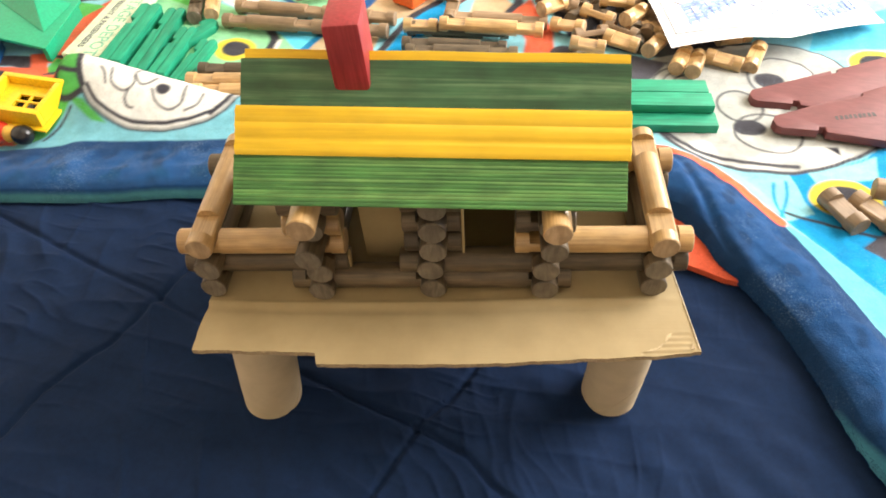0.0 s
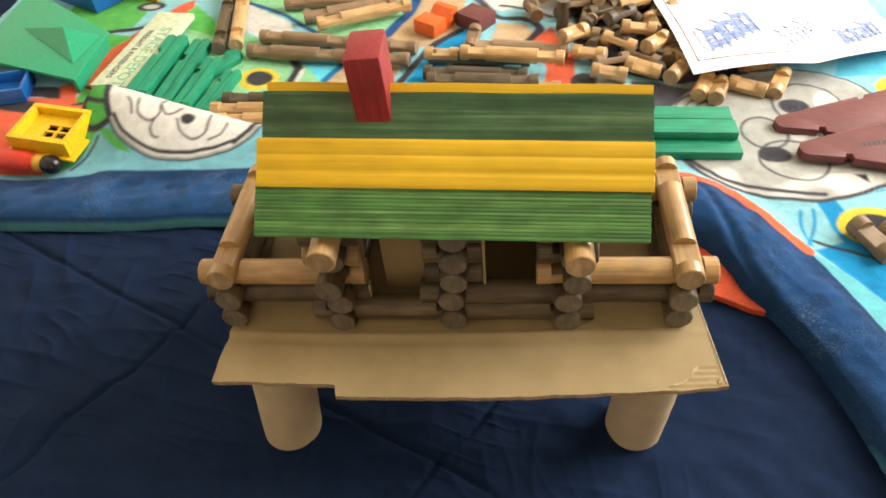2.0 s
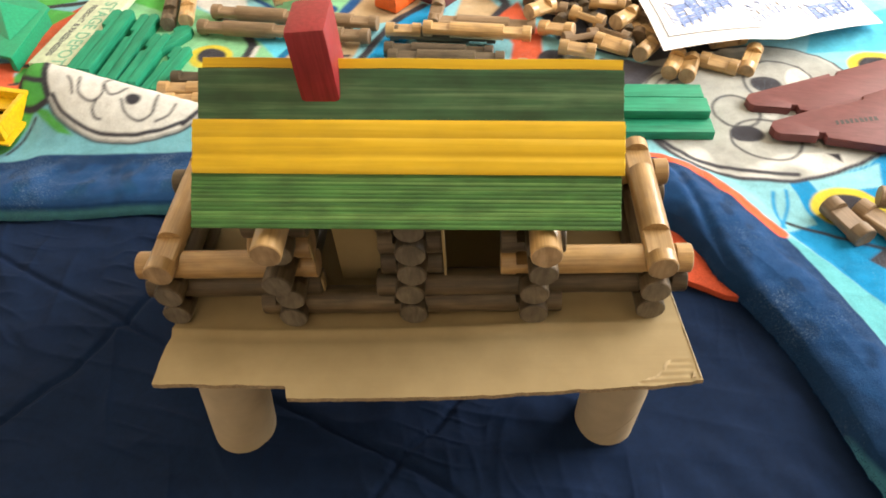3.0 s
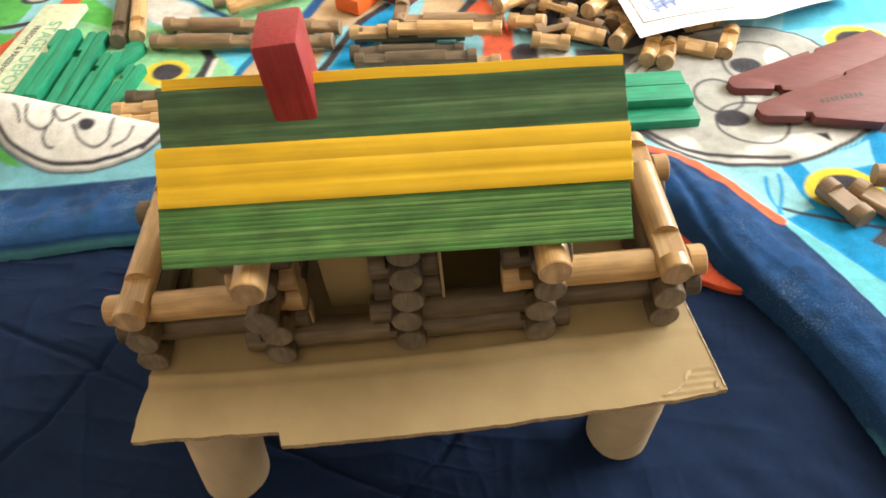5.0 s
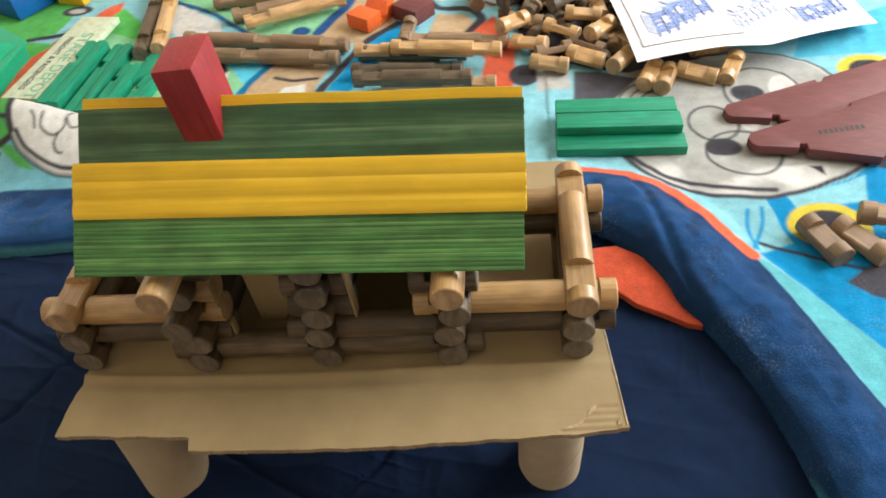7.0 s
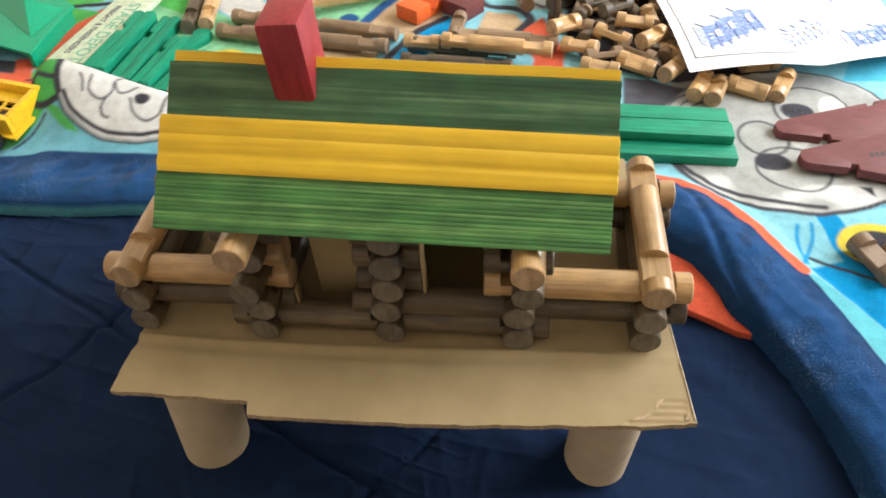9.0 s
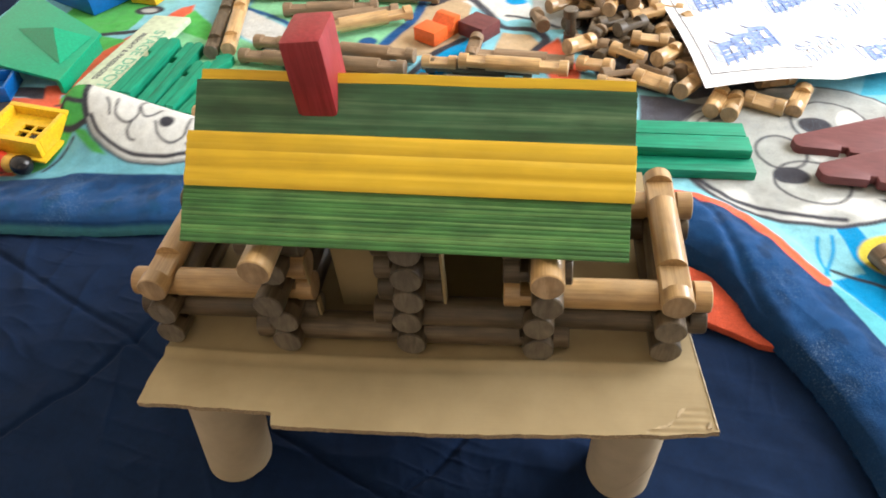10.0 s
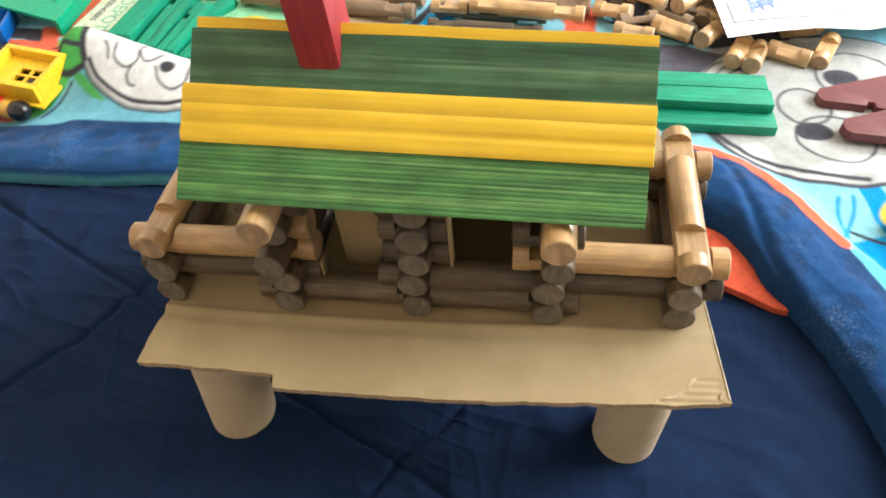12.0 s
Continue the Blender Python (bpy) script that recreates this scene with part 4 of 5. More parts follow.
def board_bm(width, thick, x0, x1, flutes, depth, seed):
    """A grooved board: width along y from 0 up, its worked face up."""
    rnd = random.Random(seed)
    n = flutes * 8
    pts = [(0, 0)]
    for i in range(n + 1):
        s = i / n
        g = abs(math.sin(math.pi * flutes * s)) ** 0.6
        pts.append((s * width, thick - depth * (1 - g) - rnd.uniform(0, depth * 0.2)))
    pts.append((width, 0))
    cols = 24
    bm = bmesh.new()
    rows = []
    for c in range(cols + 1):
        x = x0 + (x1 - x0) * c / cols
        w = 0.0002 * math.sin(c * 0.7 + seed)
        rows.append([bm.verts.new((x + (rnd.uniform(-0.0003, 0.0003) if c in (0, cols) else 0), y, z + w)) for y, z in pts])
    for p, q in zip(rows, rows[1:]):
        for i in range(len(pts)):
            j = (i + 1) % len(pts)
            bm.faces.new((p[i], p[j], q[j], q[i]))
    bm.faces.new(rows[0][::-1])
    bm.faces.new(rows[-1])
    bmesh.ops.recalc_face_normals(bm, faces=bm.faces[:])
    smooth(bm, 35)
    return bm


def roof_board(side, s, width, x0, x1, material, flutes, depth, lift, thick=0.0055, label=""):
    """s: distance of the board's upper edge from the ridge, down the slope."""
    if side < 0:
        x0, x1 = -x1, -x0
    bm = board_bm(width, thick, x0, x1, flutes, depth, int(s * 1e4) + side)
    if side > 0:
        m = pose(0, -math.cos(SLOPE) * (s + width), -math.sin(SLOPE) * (s + width), math.degrees(SLOPE)) @ pose(0, 0, lift - thick)
    else:
        m = pose(0, 0, 0, 0, 0, 180) @ pose(0, -math.cos(SLOPE) * (s + width), -math.sin(SLOPE) * (s + width), math.degrees(SLOPE)) @ pose(0, 0, lift - thick)
    part("roof_board", bm, material, roof, label, m)


roof_board(1, 0.0625, 0.0300, -0.1143, 0.1176, GREEN_BOARD, 13, 0.00026, 0.0, label="green painted grooved board")
roof_board(1, 0.0340, 0.0290, -0.1132, 0.1190, YELLOW_BOARD, 3, 0.0007, 0.0022, label="yellow painted board with three flutes")
roof_board(1, 0.0062, 0.0290, -0.1106, 0.1187, GREEN_BRUSH, 11, 0.00006, 0.0, label="green painted grooved board")
roof_board(-1, 0.0, 0.0290, -0.1085, 0.1180, YELLOW_BOARD, 3, 0.0007, 0.0, 0.006, label="yellow painted board with three flutes")
roof_board(-1, 0.0285, 0.0290, -0.1093, 0.1187, GREEN_BOARD, 13, 0.00026, 0.002, label="green painted grooved board")
roof_board(-1, 0.0570, 0.0290, -0.1116, 0.1190, YELLOW_BOARD, 3, 0.0008, 0.0, label="yellow painted board with three flutes")

chimney = prism_bm([(-0.0172, -0.0163), (-0.0008, -0.0002), (0.0150, -0.0155), (0.0155, 0.0295), (-0.0180, 0.0295)], -0.0553, -0.0338, 0.0026)
tagged(part("chimney_block", chimney, RED_BLOCK, m=pose(0.0004, 0.1081, 0.2550, 0, -3.5, 2.1)), "red painted wooden chimney block astride the roof ridge", "toy chimney")

# ---- loose toy logs ----


def loose_log(kind, material, x, y, z, yaw, tilt=0.0, roll=0.0, label="", group="loose toy logs", size=1.08):
    ob = new("toy_log", log_mesh(kind, material))
    ob.matrix_basis = pose(x, y, z, roll, tilt, yaw) @ Matrix.Diagonal((size * 1.03, size * 0.90, size * 0.90, 1))
    names = {TAN.name: "natural tan", BROWN.name: "dark brown", GREY_BROWN.name: "pale brown"}
    sizes = {1: "short single-notch", 2: "medium two-notch", 3: "long three-notch", 4: "longest four-notch"}
    tagged(ob, label or f"{sizes[kind]} {names[material.name]} wooden toy log lying on the blanket", "toy log", group)
    return ob


BL = 0.008  # top of the blanket
# pairs behind the cabin
loose_log(2, TAN, 0.038, 0.528, BL + R + 0.012, -6)
loose_log(2, BROWN, -0.003, 0.541, BL + R, -3)
loose_log(1, TAN, -0.050, 0.543, BL + R + 0.004, -3)
loose_log(2, BROWN, -0.006, 0.503, BL + R, -4)
loose_log(2, TAN, 0.032, 0.476, BL + R - 0.001, -2)
loose_log(2, BROWN, 0.004, 0.475, BL + R + 0.008, -2, size=1.12)
loose_log(2, GREY_BROWN, 0.045, 0.566, BL + R, -6)
loose_log(3, GREY_BROWN, -0.191, 0.581, BL + R, -8, size=1.10)
loose_log(3, GREY_BROWN, -0.198, 0.547, BL + R, -6, size=1.10)
loose_log(2, TAN, -0.245, 0.418, BL + R + 0.004, 0)
loose_log(2, TAN, -0.232, 0.398, BL + R + 0.004, 2)
loose_log(2, BROWN, -0.240, 0.445, BL + R, 0)
loose_log(2, TAN, -0.165, 0.645, BL + R + 0.006, 25, size=1.12)
loose_log(2, GREY_BROWN, -0.189, 0.670, BL + R, 19, size=1.12)
loose_log(2, GREY_BROWN, -0.222, 0.694, BL + R, 5, size=1.12)
loose_log(4, GREY_BROWN, -0.225, 0.740, BL + R, -2)
loose_log(3, BROWN, -0.368, 0.671, BL + R, 101, size=1.12)
loose_log(3, TAN, -0.347, 0.674, BL + R + 0.003, 102, size=1.12)
loose_log(1, GREY_BROWN, -0.013, 0.584, BL + R + 0.004, 82, -12, size=1.0)

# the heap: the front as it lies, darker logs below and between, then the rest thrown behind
HEAP_FRONT = [(0.114, 0.574, 44, 0.016), (0.133, 0.548, -24, 0.003), (0.154, 0.505, -12, 0.002), (0.170, 0.562, -28, 0.010), (0.195, 0.514, -26, 0.003), (0.213, 0.556, 50, 0.014), (0.231, 0.496, 58, 0.009), (0.260, 0.480, 65, 0.0), (0.275, 0.470, 70, 0.001), (0.309, 0.479, -26, 0.0), (0.345, 0.485, 64, 0.001), (0.196, 0.590, -6, 0.014), (0.216, 0.609, -85, 0.009)]
HEAP_BACK = [(0.092, 0.699, 39, 0.009), (0.204, 0.708, -55, 0.014), (0.198, 0.660, 20, 0.014), (0.172, 0.715, 70, 0.020), (0.154, 0.674, 80, 0.018), (0.232, 0.640, 30, 0.010), (0.135, 0.720, -30, 0.006), (0.225, 0.680, -20, 0.012), (0.250, 0.610, 70, 0.006)]
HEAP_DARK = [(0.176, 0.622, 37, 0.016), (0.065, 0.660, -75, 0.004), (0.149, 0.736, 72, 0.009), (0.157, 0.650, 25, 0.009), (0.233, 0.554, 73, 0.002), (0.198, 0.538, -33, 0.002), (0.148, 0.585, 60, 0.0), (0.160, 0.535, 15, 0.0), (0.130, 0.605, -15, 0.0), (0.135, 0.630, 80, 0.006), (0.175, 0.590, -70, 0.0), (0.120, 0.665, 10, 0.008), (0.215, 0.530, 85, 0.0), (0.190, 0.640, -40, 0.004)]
heap_rnd = random.Random(11)
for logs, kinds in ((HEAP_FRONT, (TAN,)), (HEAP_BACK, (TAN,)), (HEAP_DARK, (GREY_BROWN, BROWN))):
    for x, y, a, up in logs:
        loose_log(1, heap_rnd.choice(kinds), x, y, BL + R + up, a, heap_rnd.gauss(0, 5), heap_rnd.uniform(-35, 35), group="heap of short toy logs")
# one stands on its end at the heap's edge
loose_log(1, BROWN, 0.104, 0.632, BL + 0.021, 20, 86, 0, "short dark brown wooden toy log standing on end", "heap of short toy logs")
count = 0
while count < 105:
    x, y = heap_rnd.uniform(0.075, 0.36), heap_rnd.uniform(0.50, 0.87)
    covered = x > 0.225 - 0.15 * (y - 0.475)
    if (not covered and y < 0.60 + 0.12 * heap_rnd.random()) or y < 0.525 or x < 0.105 + 0.10 * (0.75 - y) or x - 0.25 > (y - 0.47) * 1.5:
        continue
    if covered and heap_rnd.random() < 0.5:
        continue
    deep = 0 if covered else min(1, max(0, (y - 0.60) / 0.08))
    layer = BL + R + (heap_rnd.choice((0, 0.012, 0.020)) * deep if y > 0.68 else 0)
    loose_log(1, heap_rnd.choice((TAN, TAN, BROWN, BROWN, GREY_BROWN, GREY_BROWN)), x, y, layer, heap_rnd.uniform(0, 180), heap_rnd.gauss(0, 5 + 14 * deep), heap_rnd.uniform(0, 90), group="heap of short toy logs")
    count += 1

# beside the blanket's corner
loose_log(1, GREY_BROWN, 0.3655, 0.230, BL + R, 112, group="toy logs beside the blanket corner", size=1.2)
loose_log(1, GREY_BROWN, 0.394, 0.229, BL + R, 125, group="toy logs beside the blanket corner", size=1.2)
loose_log(1, GREY_BROWN, 0.420, 0.247, BL + R + 0.010, 165, 4, group="toy logs beside the blanket corner", size=1.2)

# ---- other toy parts ----
# green roof boards stacked beside the heap
for dy, z, x0, x1 in ((0.376, BL, 0.156, 0.279), (0.3965, BL + 0.0105, 0.1565, 0.2765)):
    b = thing("green_board", "emerald green painted grooved toy roof board, one of a stack", "toy board", pose(0, dy, z), "stacked green boards")
    part("lower_strip", box_bm(x0, x1, -0.022, 0.002, 0, 0.010, 0.0012), GREEN_TOY, b)
    part("upper_strip", box_bm(x0, x1 - 0.002, 0.0024, 0.025, 0, 0.0105, 0.0012), GREEN_TOY, b)


def gable(m):
    out = [(0, 0.012), (0.003, 0.003), (0.008, 0), (0.044, 0.001), (0.045, 0.008), (0.051, 0.008), (0.052, 0.0), (0.113, -0.006), (0.188, 0.095), (0.166, 0.12), (0.10, 0.079), (0.099, 0.072), (0.093, 0.069), (0.092, 0.074), (0.013, 0.026), (0.003, 0.02)]
    return slab_bm(out, 0, 0.0095, 0.0012)


for i, (x, y, z, a) in enumerate(((0.3215, 0.402, BL, -9), (0.3330, 0.3510, BL + 0.003, -8))):
    g = thing("gable_board", "maroon painted flat notched wooden toy gable piece lying on the blanket", "toy gable", pose(x, y, z, 0, 0, a), "maroon gable pieces")
    part("board", gable(None), MAROON, g)
    if i:
        for k in range(9):
            part("worn_mark", slab_bm([(0.064 + 0.0048 * k + u, 0.0225 + 0.0016 * k + v) for u, v in ((0, 0), (0.0026 + 0.0006 * (k % 3), 0.001), (0.0024, 0.0068 + 0.001 * (k % 2)), (-0.0006, 0.0065))], 0.0094, 0.00965), INK_BLACK, g, "worn black printed mark")

# small blocks
ORB = thing("orange_block", "small orange painted wooden block with a sloping back", "toy block", pose(-0.073, 0.627, BL, 0, 0, -33) @ Matrix.Scale(0.84, 4))
part("block", box_bm(-0.021, 0.021, -0.016, 0.016, 0, 0.022, 0.002), ORANGE_BLOCK, ORB)
part("ramp", prism_bm([(0.0165, 0.0), (0.048, 0.0), (0.048, 0.027), (0.036, 0.027), (0.0165, 0.010)], -0.019, 0.020, 0.001), ORANGE_BLOCK, ORB)
part("tooth", prism_bm([(0.020, 0.012), (0.030, 0.022), (0.030, 0.010)], 0.0201, 0.0235, 0.0005), ORANGE_BLOCK, ORB)
tagged(part("maroon_block", box_bm(-0.024, 0.024, -0.021, 0.021, 0, 0.022, 0.0015), MAROON, m=pose(-0.012, 0.645, BL, 0, 0, -36) @ Matrix.Scale(0.86, 4)), "small dark maroon wooden toy block", "toy block")

# sign board and green boards beside it
sign = thing("sign_board", "worn cream sign board with green lettering lying among green boards", "toy sign", pose(-0.455, 0.565, BL + 0.004, 0, 0, -95.5))
part("board", box_bm(-0.095, 0.095, -0.020, 0.034, 0, 0.008, 0.001), CREAM, sign)


def lettering(text, x, y, size, m_parent, material, z):
    cu = bpy.data.curves.new("lettering", "FONT")
    cu.body, cu.size, cu.align_x, cu.align_y = text, size, "CENTER", "CENTER"
    cu.extrude = 0.0001
    cu.offset = size * 0.010
    tmp = new("lettering", cu)
    me = bpy.data.meshes.new_from_object(tmp.evaluated_get(bpy.context.evaluated_depsgraph_get()))
    bpy.data.objects.remove(tmp)
    me.materials.clear()
    me.materials.append(material)
    ob = new("lettering", me)
    ob.parent = m_parent
    ob.matrix_basis = pose(x, y, z)
    return ob


lettering("STAGE DEPOT", 0.022, 0.014, 0.0230, sign, SIGN_GREEN, 0.0082)
lettering("FREIGHT & PASSENGERS", 0.018, -0.005, 0.0112, sign, INK_GREY, 0.0082)

# grooved green boards, each of two strips, notched near one end: place, turn, length, width, top
for x, y, a, l, w, top in ((-0.4120, 0.518, 87, 0.135, 0.028, 0.0215), (-0.3780, 0.512, 88, 0.145, 0.024, 0.0160), (-0.3500, 0.487, 85, 0.104, 0.022, 0.0150), (-0.3200, 0.472, 81, 0.090, 0.022, 0.0110)):
    b = thing("green_board", "emerald green notched wooden toy board lying against others", "toy board", pose(x, y, BL - 0.002, 5, 0, a), "loose green boards")
    for k, (y0, y1) in enumerate(((-w / 2, -0.0006), (0.0006, w / 2))):
        h = y1 if k else y0
        outline = [(-l / 2, y0), (l / 2 - 0.004, y0), (l / 2, (y0 + y1) / 2), (l / 2 - 0.003, y1)]
        if k:
            outline += [(l * 0.22, y1), (l * 0.215, y1 - w * 0.22), (l * 0.12, y1 - w * 0.22), (l * 0.115, y1)]
        part("strip", slab_bm([*outline, (-l / 2, y1)], 0, top - 0.0015 * k, 0.0012), GREEN_TOY, b)
tab = thing("green_board", "emerald green round-ended wooden toy board", "toy board", pose(-0.327, 0.545, BL, 0, 0, 60), "loose green boards")
part("strip", slab_bm([(-0.05, -0.012), (0.006, -0.012), (0.016, -0.006), (0.018, 0.003), (0.012, 0.011), (0.002, 0.013), (-0.002, 0.006), (-0.05, 0.006)], 0, 0.010, 0.0012), GREEN_TOY, tab)

# yellow window piece
yel = thing("yellow_window", "yellow plastic toy window frame with a small grid", "toy window", pose(-0.4605, 0.3545, 0.028, 4, 4, -6) @ Matrix.Scale(0.92, 4))
for x0, x1, y0, y1 in ((-0.045, 0.03, -0.032, -0.025), (-0.045, 0.03, 0.025, 0.032), (-0.045, -0.038, -0.025, 0.025), (0.023, 0.03, -0.025, 0.025)):
    part("frame_bar", box_bm(x0, x1, y0, y1, 0, 0.02, 0.0012), YELLOW_PLASTIC, yel)
# the floor inside, with four small panes cut out
for x0, x1, y0, y1 in ((-0.038, -0.016, -0.025, 0.025), (0.014, 0.023, -0.025, 0.025), (-0.016, 0.014, -0.025, -0.013), (-0.016, 0.014, 0.008, 0.025)):
    part("inner_floor", box_bm(x0, x1, y0, y1, 0.006, 0.009), YELLOW_PLASTIC, yel)
part("grid_bar", box_bm(-0.0025, 0.0005, -0.013, 0.008, 0.0065, 0.0088), YELLOW_PLASTIC, yel)
for x0, x1 in ((-0.016, -0.0026), (0.0006, 0.014)):
    part("grid_bar", box_bm(x0, x1, -0.004, -0.001, 0.0065, 0.0088), YELLOW_PLASTIC, yel)
part("backing", box_bm(-0.018, 0.016, -0.015, 0.010, 0.0, 0.0012), BLACK_TOY, yel)
part("flange", box_bm(-0.05, 0.036, -0.037, 0.037, -0.003, -0.0002, 0.0005), YELLOW_PLASTIC, yel)


def lathe_bm(profile, n=28):
    bm = bmesh.new()
    rings = [[bm.verts.new((x, r * math.cos(2 * math.pi * i / n), r * math.sin(2 * math.pi * i / n))) for i in range(n)] for x, r in profile]
    for p, q in zip(rings, rings[1:]):
        for i in range(n):
            bm.faces.new((p[i], q[i], q[(i + 1) % n], p[(i + 1) % n]))
    bm.faces.new(rings[0])
    bm.faces.new(rings[-1][::-1])
    bmesh.ops.recalc_face_normals(bm, faces=bm.faces[:])
    smooth(bm, 45)
    return bm


peg = lathe_bm([(-0.085, 0.008), (-0.083, 0.012), (-0.05, 0.0145), (-0.02, 0.0135), (-0.012, 0.010), (-0.009, 0.0115), (-0.004, 0.010), (-0.001, 0.009), (0.002, 0.0110), (0.009, 0.0125), (0.016, 0.011), (0.021, 0.006), (0.022, 0.002)])
for f in peg.faces:
    cx = f.calc_center_median().x
    f.material_index = 0 if cx < -0.013 else 1 if cx < -0.001 else 2
tagged(part("peg_doll", peg, [RED_TOY, GOLD_TOY, BLACK_TOY], m=pose(-0.462, 0.313, BL + 0.014, 0, 0, -8) @ Matrix.Scale(0.86, 4)), "glossy red and black wooden peg doll lying on its side", "toy doll")

# green plastic roof and blue pieces at the far end
groof = thing("green_roof", "green plastic toy roof plate with a pointed dormer", "toy roof", pose(0, 0, BL))
roof_plate = part("plate", slab_bm([(-0.503, 0.585), (-0.497, 0.467), (-0.665, 0.522), (-0.680, 0.712)], 0.018, 0.022, 0.001), GREEN_PLASTIC, groof)
dormer = bmesh.new()
corners = [dormer.verts.new(c) for c in ((-0.631, 0.596, 0.0222), (-0.548, 0.561, 0.042), (-0.515, 0.502, 0.0222), (-0.510, 0.575, 0.0222))]
for tri in ((0, 2, 1), (0, 1, 3), (1, 2, 3), (0, 3, 2)):
    dormer.faces.new([corners[k] for k in tri])
bmesh.ops.recalc_face_normals(dormer, faces=dormer.faces[:])
bmesh.ops.bevel(dormer, geom=dormer.edges[:], offset=0.0006, segments=2, affect="EDGES")
part("dormer", dormer, GREEN_PLASTIC, roof_plate)
part("foot_rail", slab_bm([(-0.506, 0.580), (-0.500, 0.472), (-0.507, 0.474), (-0.512, 0.582)], 0, 0.0178), GREEN_PLASTIC, groof)
part("foot_rail", slab_bm([(-0.660, 0.526), (-0.653, 0.524), (-0.666, 0.695), (-0.673, 0.697)], 0, 0.0178), GREEN_PLASTIC, groof)
tray = thing("blue_tray", "small open blue plastic toy tray lying on the blanket", "toy tray", pose(-0.606, 0.466, BL, 0, 0, 15))
part("base", box_bm(-0.045, 0.04, -0.025, 0.025, 0, 0.004), BLUE_PLASTIC, tray)
for x0, x1, y0, y1 in ((-0.045, 0.04, -0.025, -0.021), (-0.045, 0.04, 0.021, 0.025), (-0.045, -0.041, -0.0208, 0.0208), (0.036, 0.04, -0.0208, 0.0208)):
    part("rim", box_bm(x0, x1, y0, y1, 0.0042, 0.018, 0.0008), BLUE_PLASTIC, tray)
tagged(part("blue_box", box_bm(-0.06, 0.06, -0.05, 0.05, 0, 0.03, 0.002), BLUE_PLASTIC, m=pose(-0.600, 0.752, BL, 0, 0, -28)), "blue plastic toy box at the far end", "toy box")
tagged(part("yellow_brick", box_bm(-0.022, 0.022, -0.024, 0.024, 0, 0.03, 0.0015), YELLOW_PLASTIC, m=pose(-0.508, 0.744, BL, 0, 0, -12)), "yellow plastic toy brick at the far end", "toy brick")

# instruction sheet on the heap
sheet_ob = thing("instruction_sheet", "white paper sheet with blue printed building pictures lying on toy logs", "paper sheet", pose(0.2425, 0.483, 0.034, 0, 0, 8))
su, sv = np.meshgrid(np.linspace(0, 0.285, 60), np.linspace(0, 0.29, 60))


def sheet_z(x, y):
    return 0.004 * np.sin(x * 17 + 1.0) + 0.003 * np.sin(y * 21 + x * 9) - 0.012 * np.clip((x - 0.17) / 0.115, 0, 1) ** 2 + 0.0


sx_ = su + 0.02 * sv
sy_ = -0.010 + sv + np.interp(su, [0, 0.0955, 0.1435, 0.285], [0, 0.010, 0.007, 0.052]) * (1 - sv / 0.29)
pm = grid_mesh("paper", sx_, sy_, sheet_z(sx_, sy_), PAPER)
paper_ob = new("paper", pm)
paper_ob.parent = sheet_ob


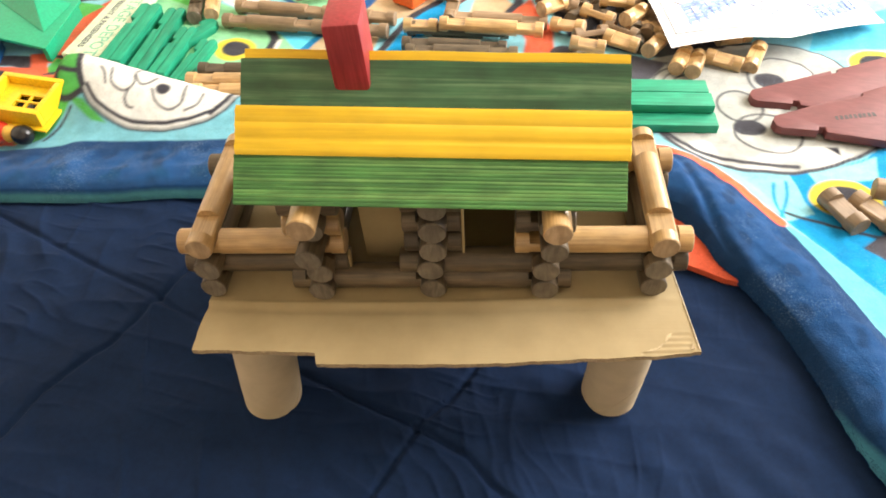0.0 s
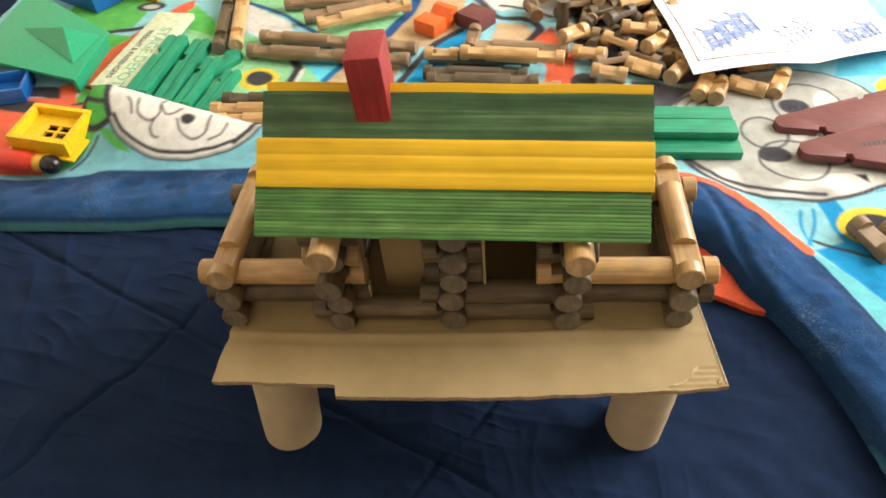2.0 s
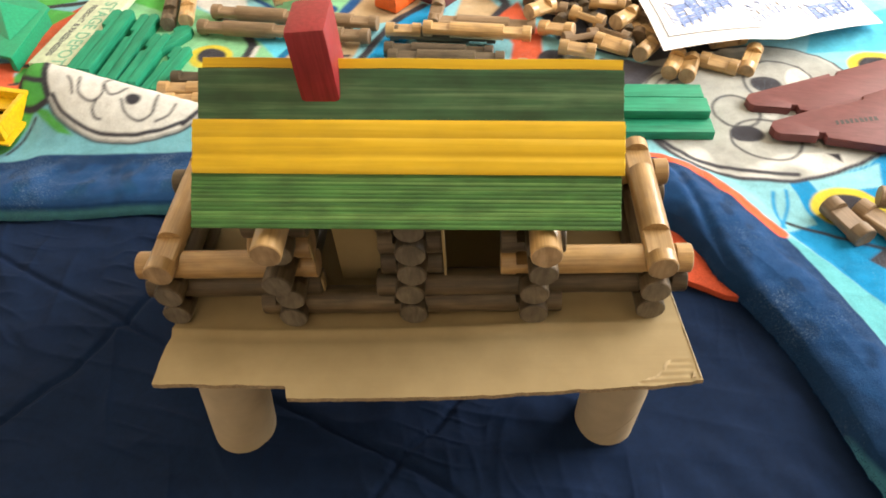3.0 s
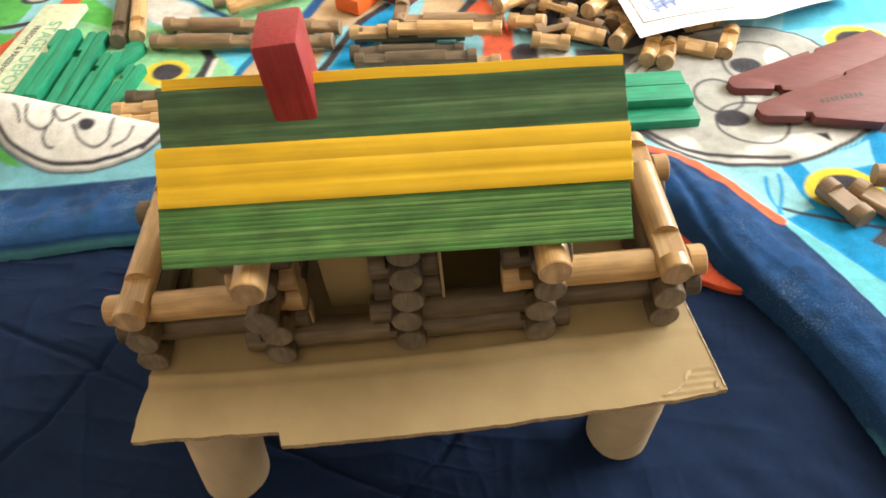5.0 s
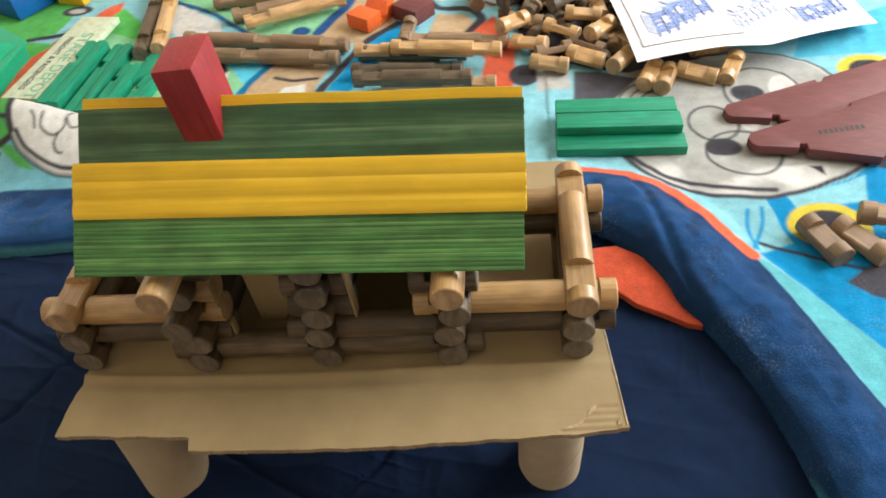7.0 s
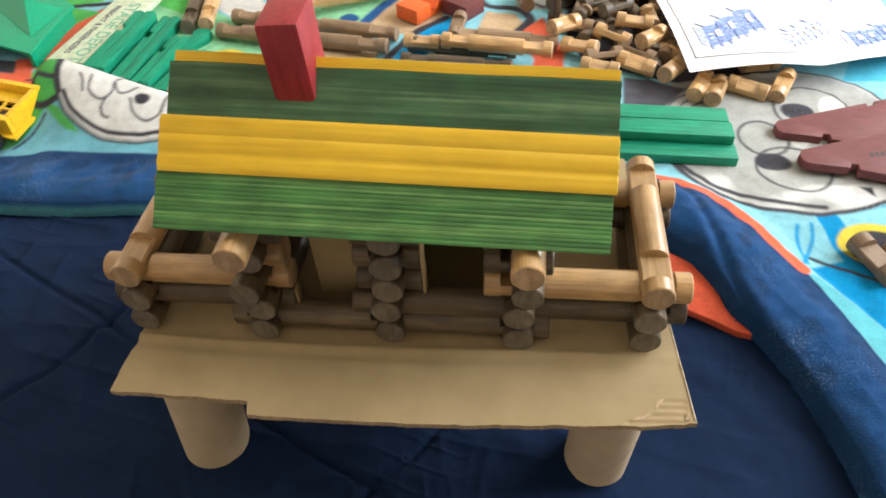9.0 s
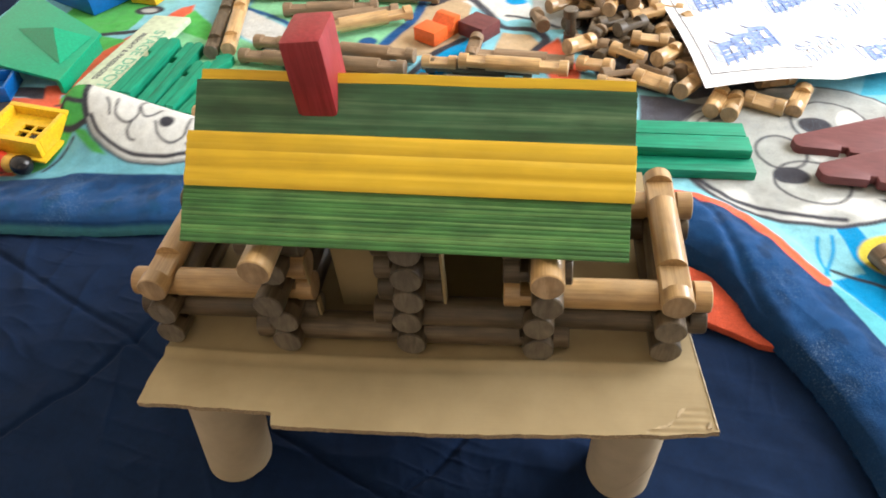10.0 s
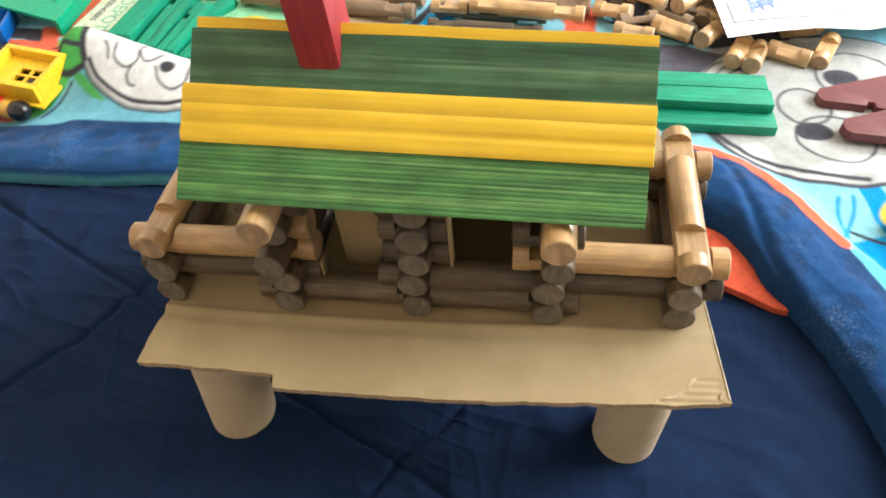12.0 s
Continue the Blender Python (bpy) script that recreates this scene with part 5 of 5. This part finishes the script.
def printed(cx, cy, w, h, seed, strong):
    """A printed slanting view of small log buildings, as one flat part that follows the sheet."""
    rnd = random.Random(seed)
    bm = bmesh.new()

    def quad(x, y, a, l, b, t, ink_index, up):
        """A slanted patch: l along the direction a, t along the direction b, from its lower corner."""
        pts = []
        for u, v in ((0, 0), (1, 0), (1, 1), (0, 1)):
            px = x + u * l * math.cos(a) + v * t * math.cos(b)
            py = y + u * l * math.sin(a) + v * t * math.sin(b)
            pts.append(bm.verts.new((px, py, float(sheet_z(np.float64(px), np.float64(py))) + 0.0006 + up * 0.0001)))
        bm.faces.new(pts).material_index = ink_index

    rise = 0.42
    houses = 3
    for k in range(houses):
        ox = cx + w * (-0.46 + 0.30 * k) + rnd.uniform(-0.02, 0.02) * w
        oy = cy + h * (-0.38 + 0.20 * k)
        wide, tall = w * rnd.uniform(0.30, 0.38), h * rnd.uniform(0.42, 0.62)
        levels = rnd.choice((4, 5))
        for q in range(levels):
            if strong or rnd.random() < 0.75:
                y = oy + tall * q / levels
                quad(ox, y, rise, wide, 1.57, tall / levels * rnd.uniform(0.7, 0.97), 0 if strong else 1, q)
                quad(ox, y, 2.6, wide * 0.40, 1.57, tall / levels * 0.9, 1, q)
        for q in range(3):
            quad(ox + wide * q * 0.42, oy + wide * q * 0.16 - h * 0.08, 1.57, tall * rnd.uniform(0.9, 1.3), 0.4, w * 0.035, 0 if strong else 1, 6)
        # doorway and window left white, pale roof behind
        quad(ox + wide * 0.12, oy + tall * 1.0, rise, wide * 0.9, 2.3, h * 0.16, 1, 7)
        quad(ox + wide * rnd.uniform(0.25, 0.5), oy + tall * 0.45, rise, wide * 0.24, 1.57, tall * 0.34, 2, 8)
        if rnd.random() < 0.6:
            quad(ox + wide * 0.7, oy + tall * 0.9, rise, wide * 0.2, 1.57, h * 0.2, 0 if strong else 1, 9)
    tagged(part("printed_picture", bm, [INK_BLUE, INK_PALE, PAPER], paper_ob, "blue printed picture"), kind="stuff")


for k, (cx, cy, w, h, strong) in enumerate(((0.0595, 0.070, 0.078, 0.085, True), (0.1432, 0.066, 0.056, 0.065, False), (0.2226, 0.068, 0.072, 0.055, True), (0.0666, 0.205, 0.078, 0.075, True), (0.1536, 0.197, 0.062, 0.068, True), (0.2357, 0.186, 0.055, 0.065, False))):
    printed(cx + 0.012, cy - 0.004, w, h, k + 3, strong)
for x0, x1, y0, y1 in ((0.0115, 0.125, 0.013, 0.0144), (0.0115, 0.0127, 0.013, 0.26), (0.0145, 0.095, 0.156, 0.1570)):
    bm = bmesh.new()
    n = 30
    rows = []
    for i in range(n + 1):
        x, y = x0 + (x1 - x0 if x1 - x0 > 0.01 else 0) * i / n, y0 + (y1 - y0 if y1 - y0 > 0.01 else 0) * i / n
        q = []
        for k in (0, 1):
            px, py = (x, y0 if k == 0 else y1) if x1 - x0 > 0.01 else (x0 if k == 0 else x1, y)
            px, py = px + 0.02 * py, py + 0.08 * (px - 0.0115)
            q.append(bm.verts.new((px, py, float(sheet_z(np.float64(px), np.float64(py))) + 0.0008)))
        rows.append(q)
    for p, q in zip(rows, rows[1:]):
        bm.faces.new((p[0], q[0], q[1], p[1]))
    part("printed_line", bm, INK_GREY, paper_ob, "grey printed frame line")
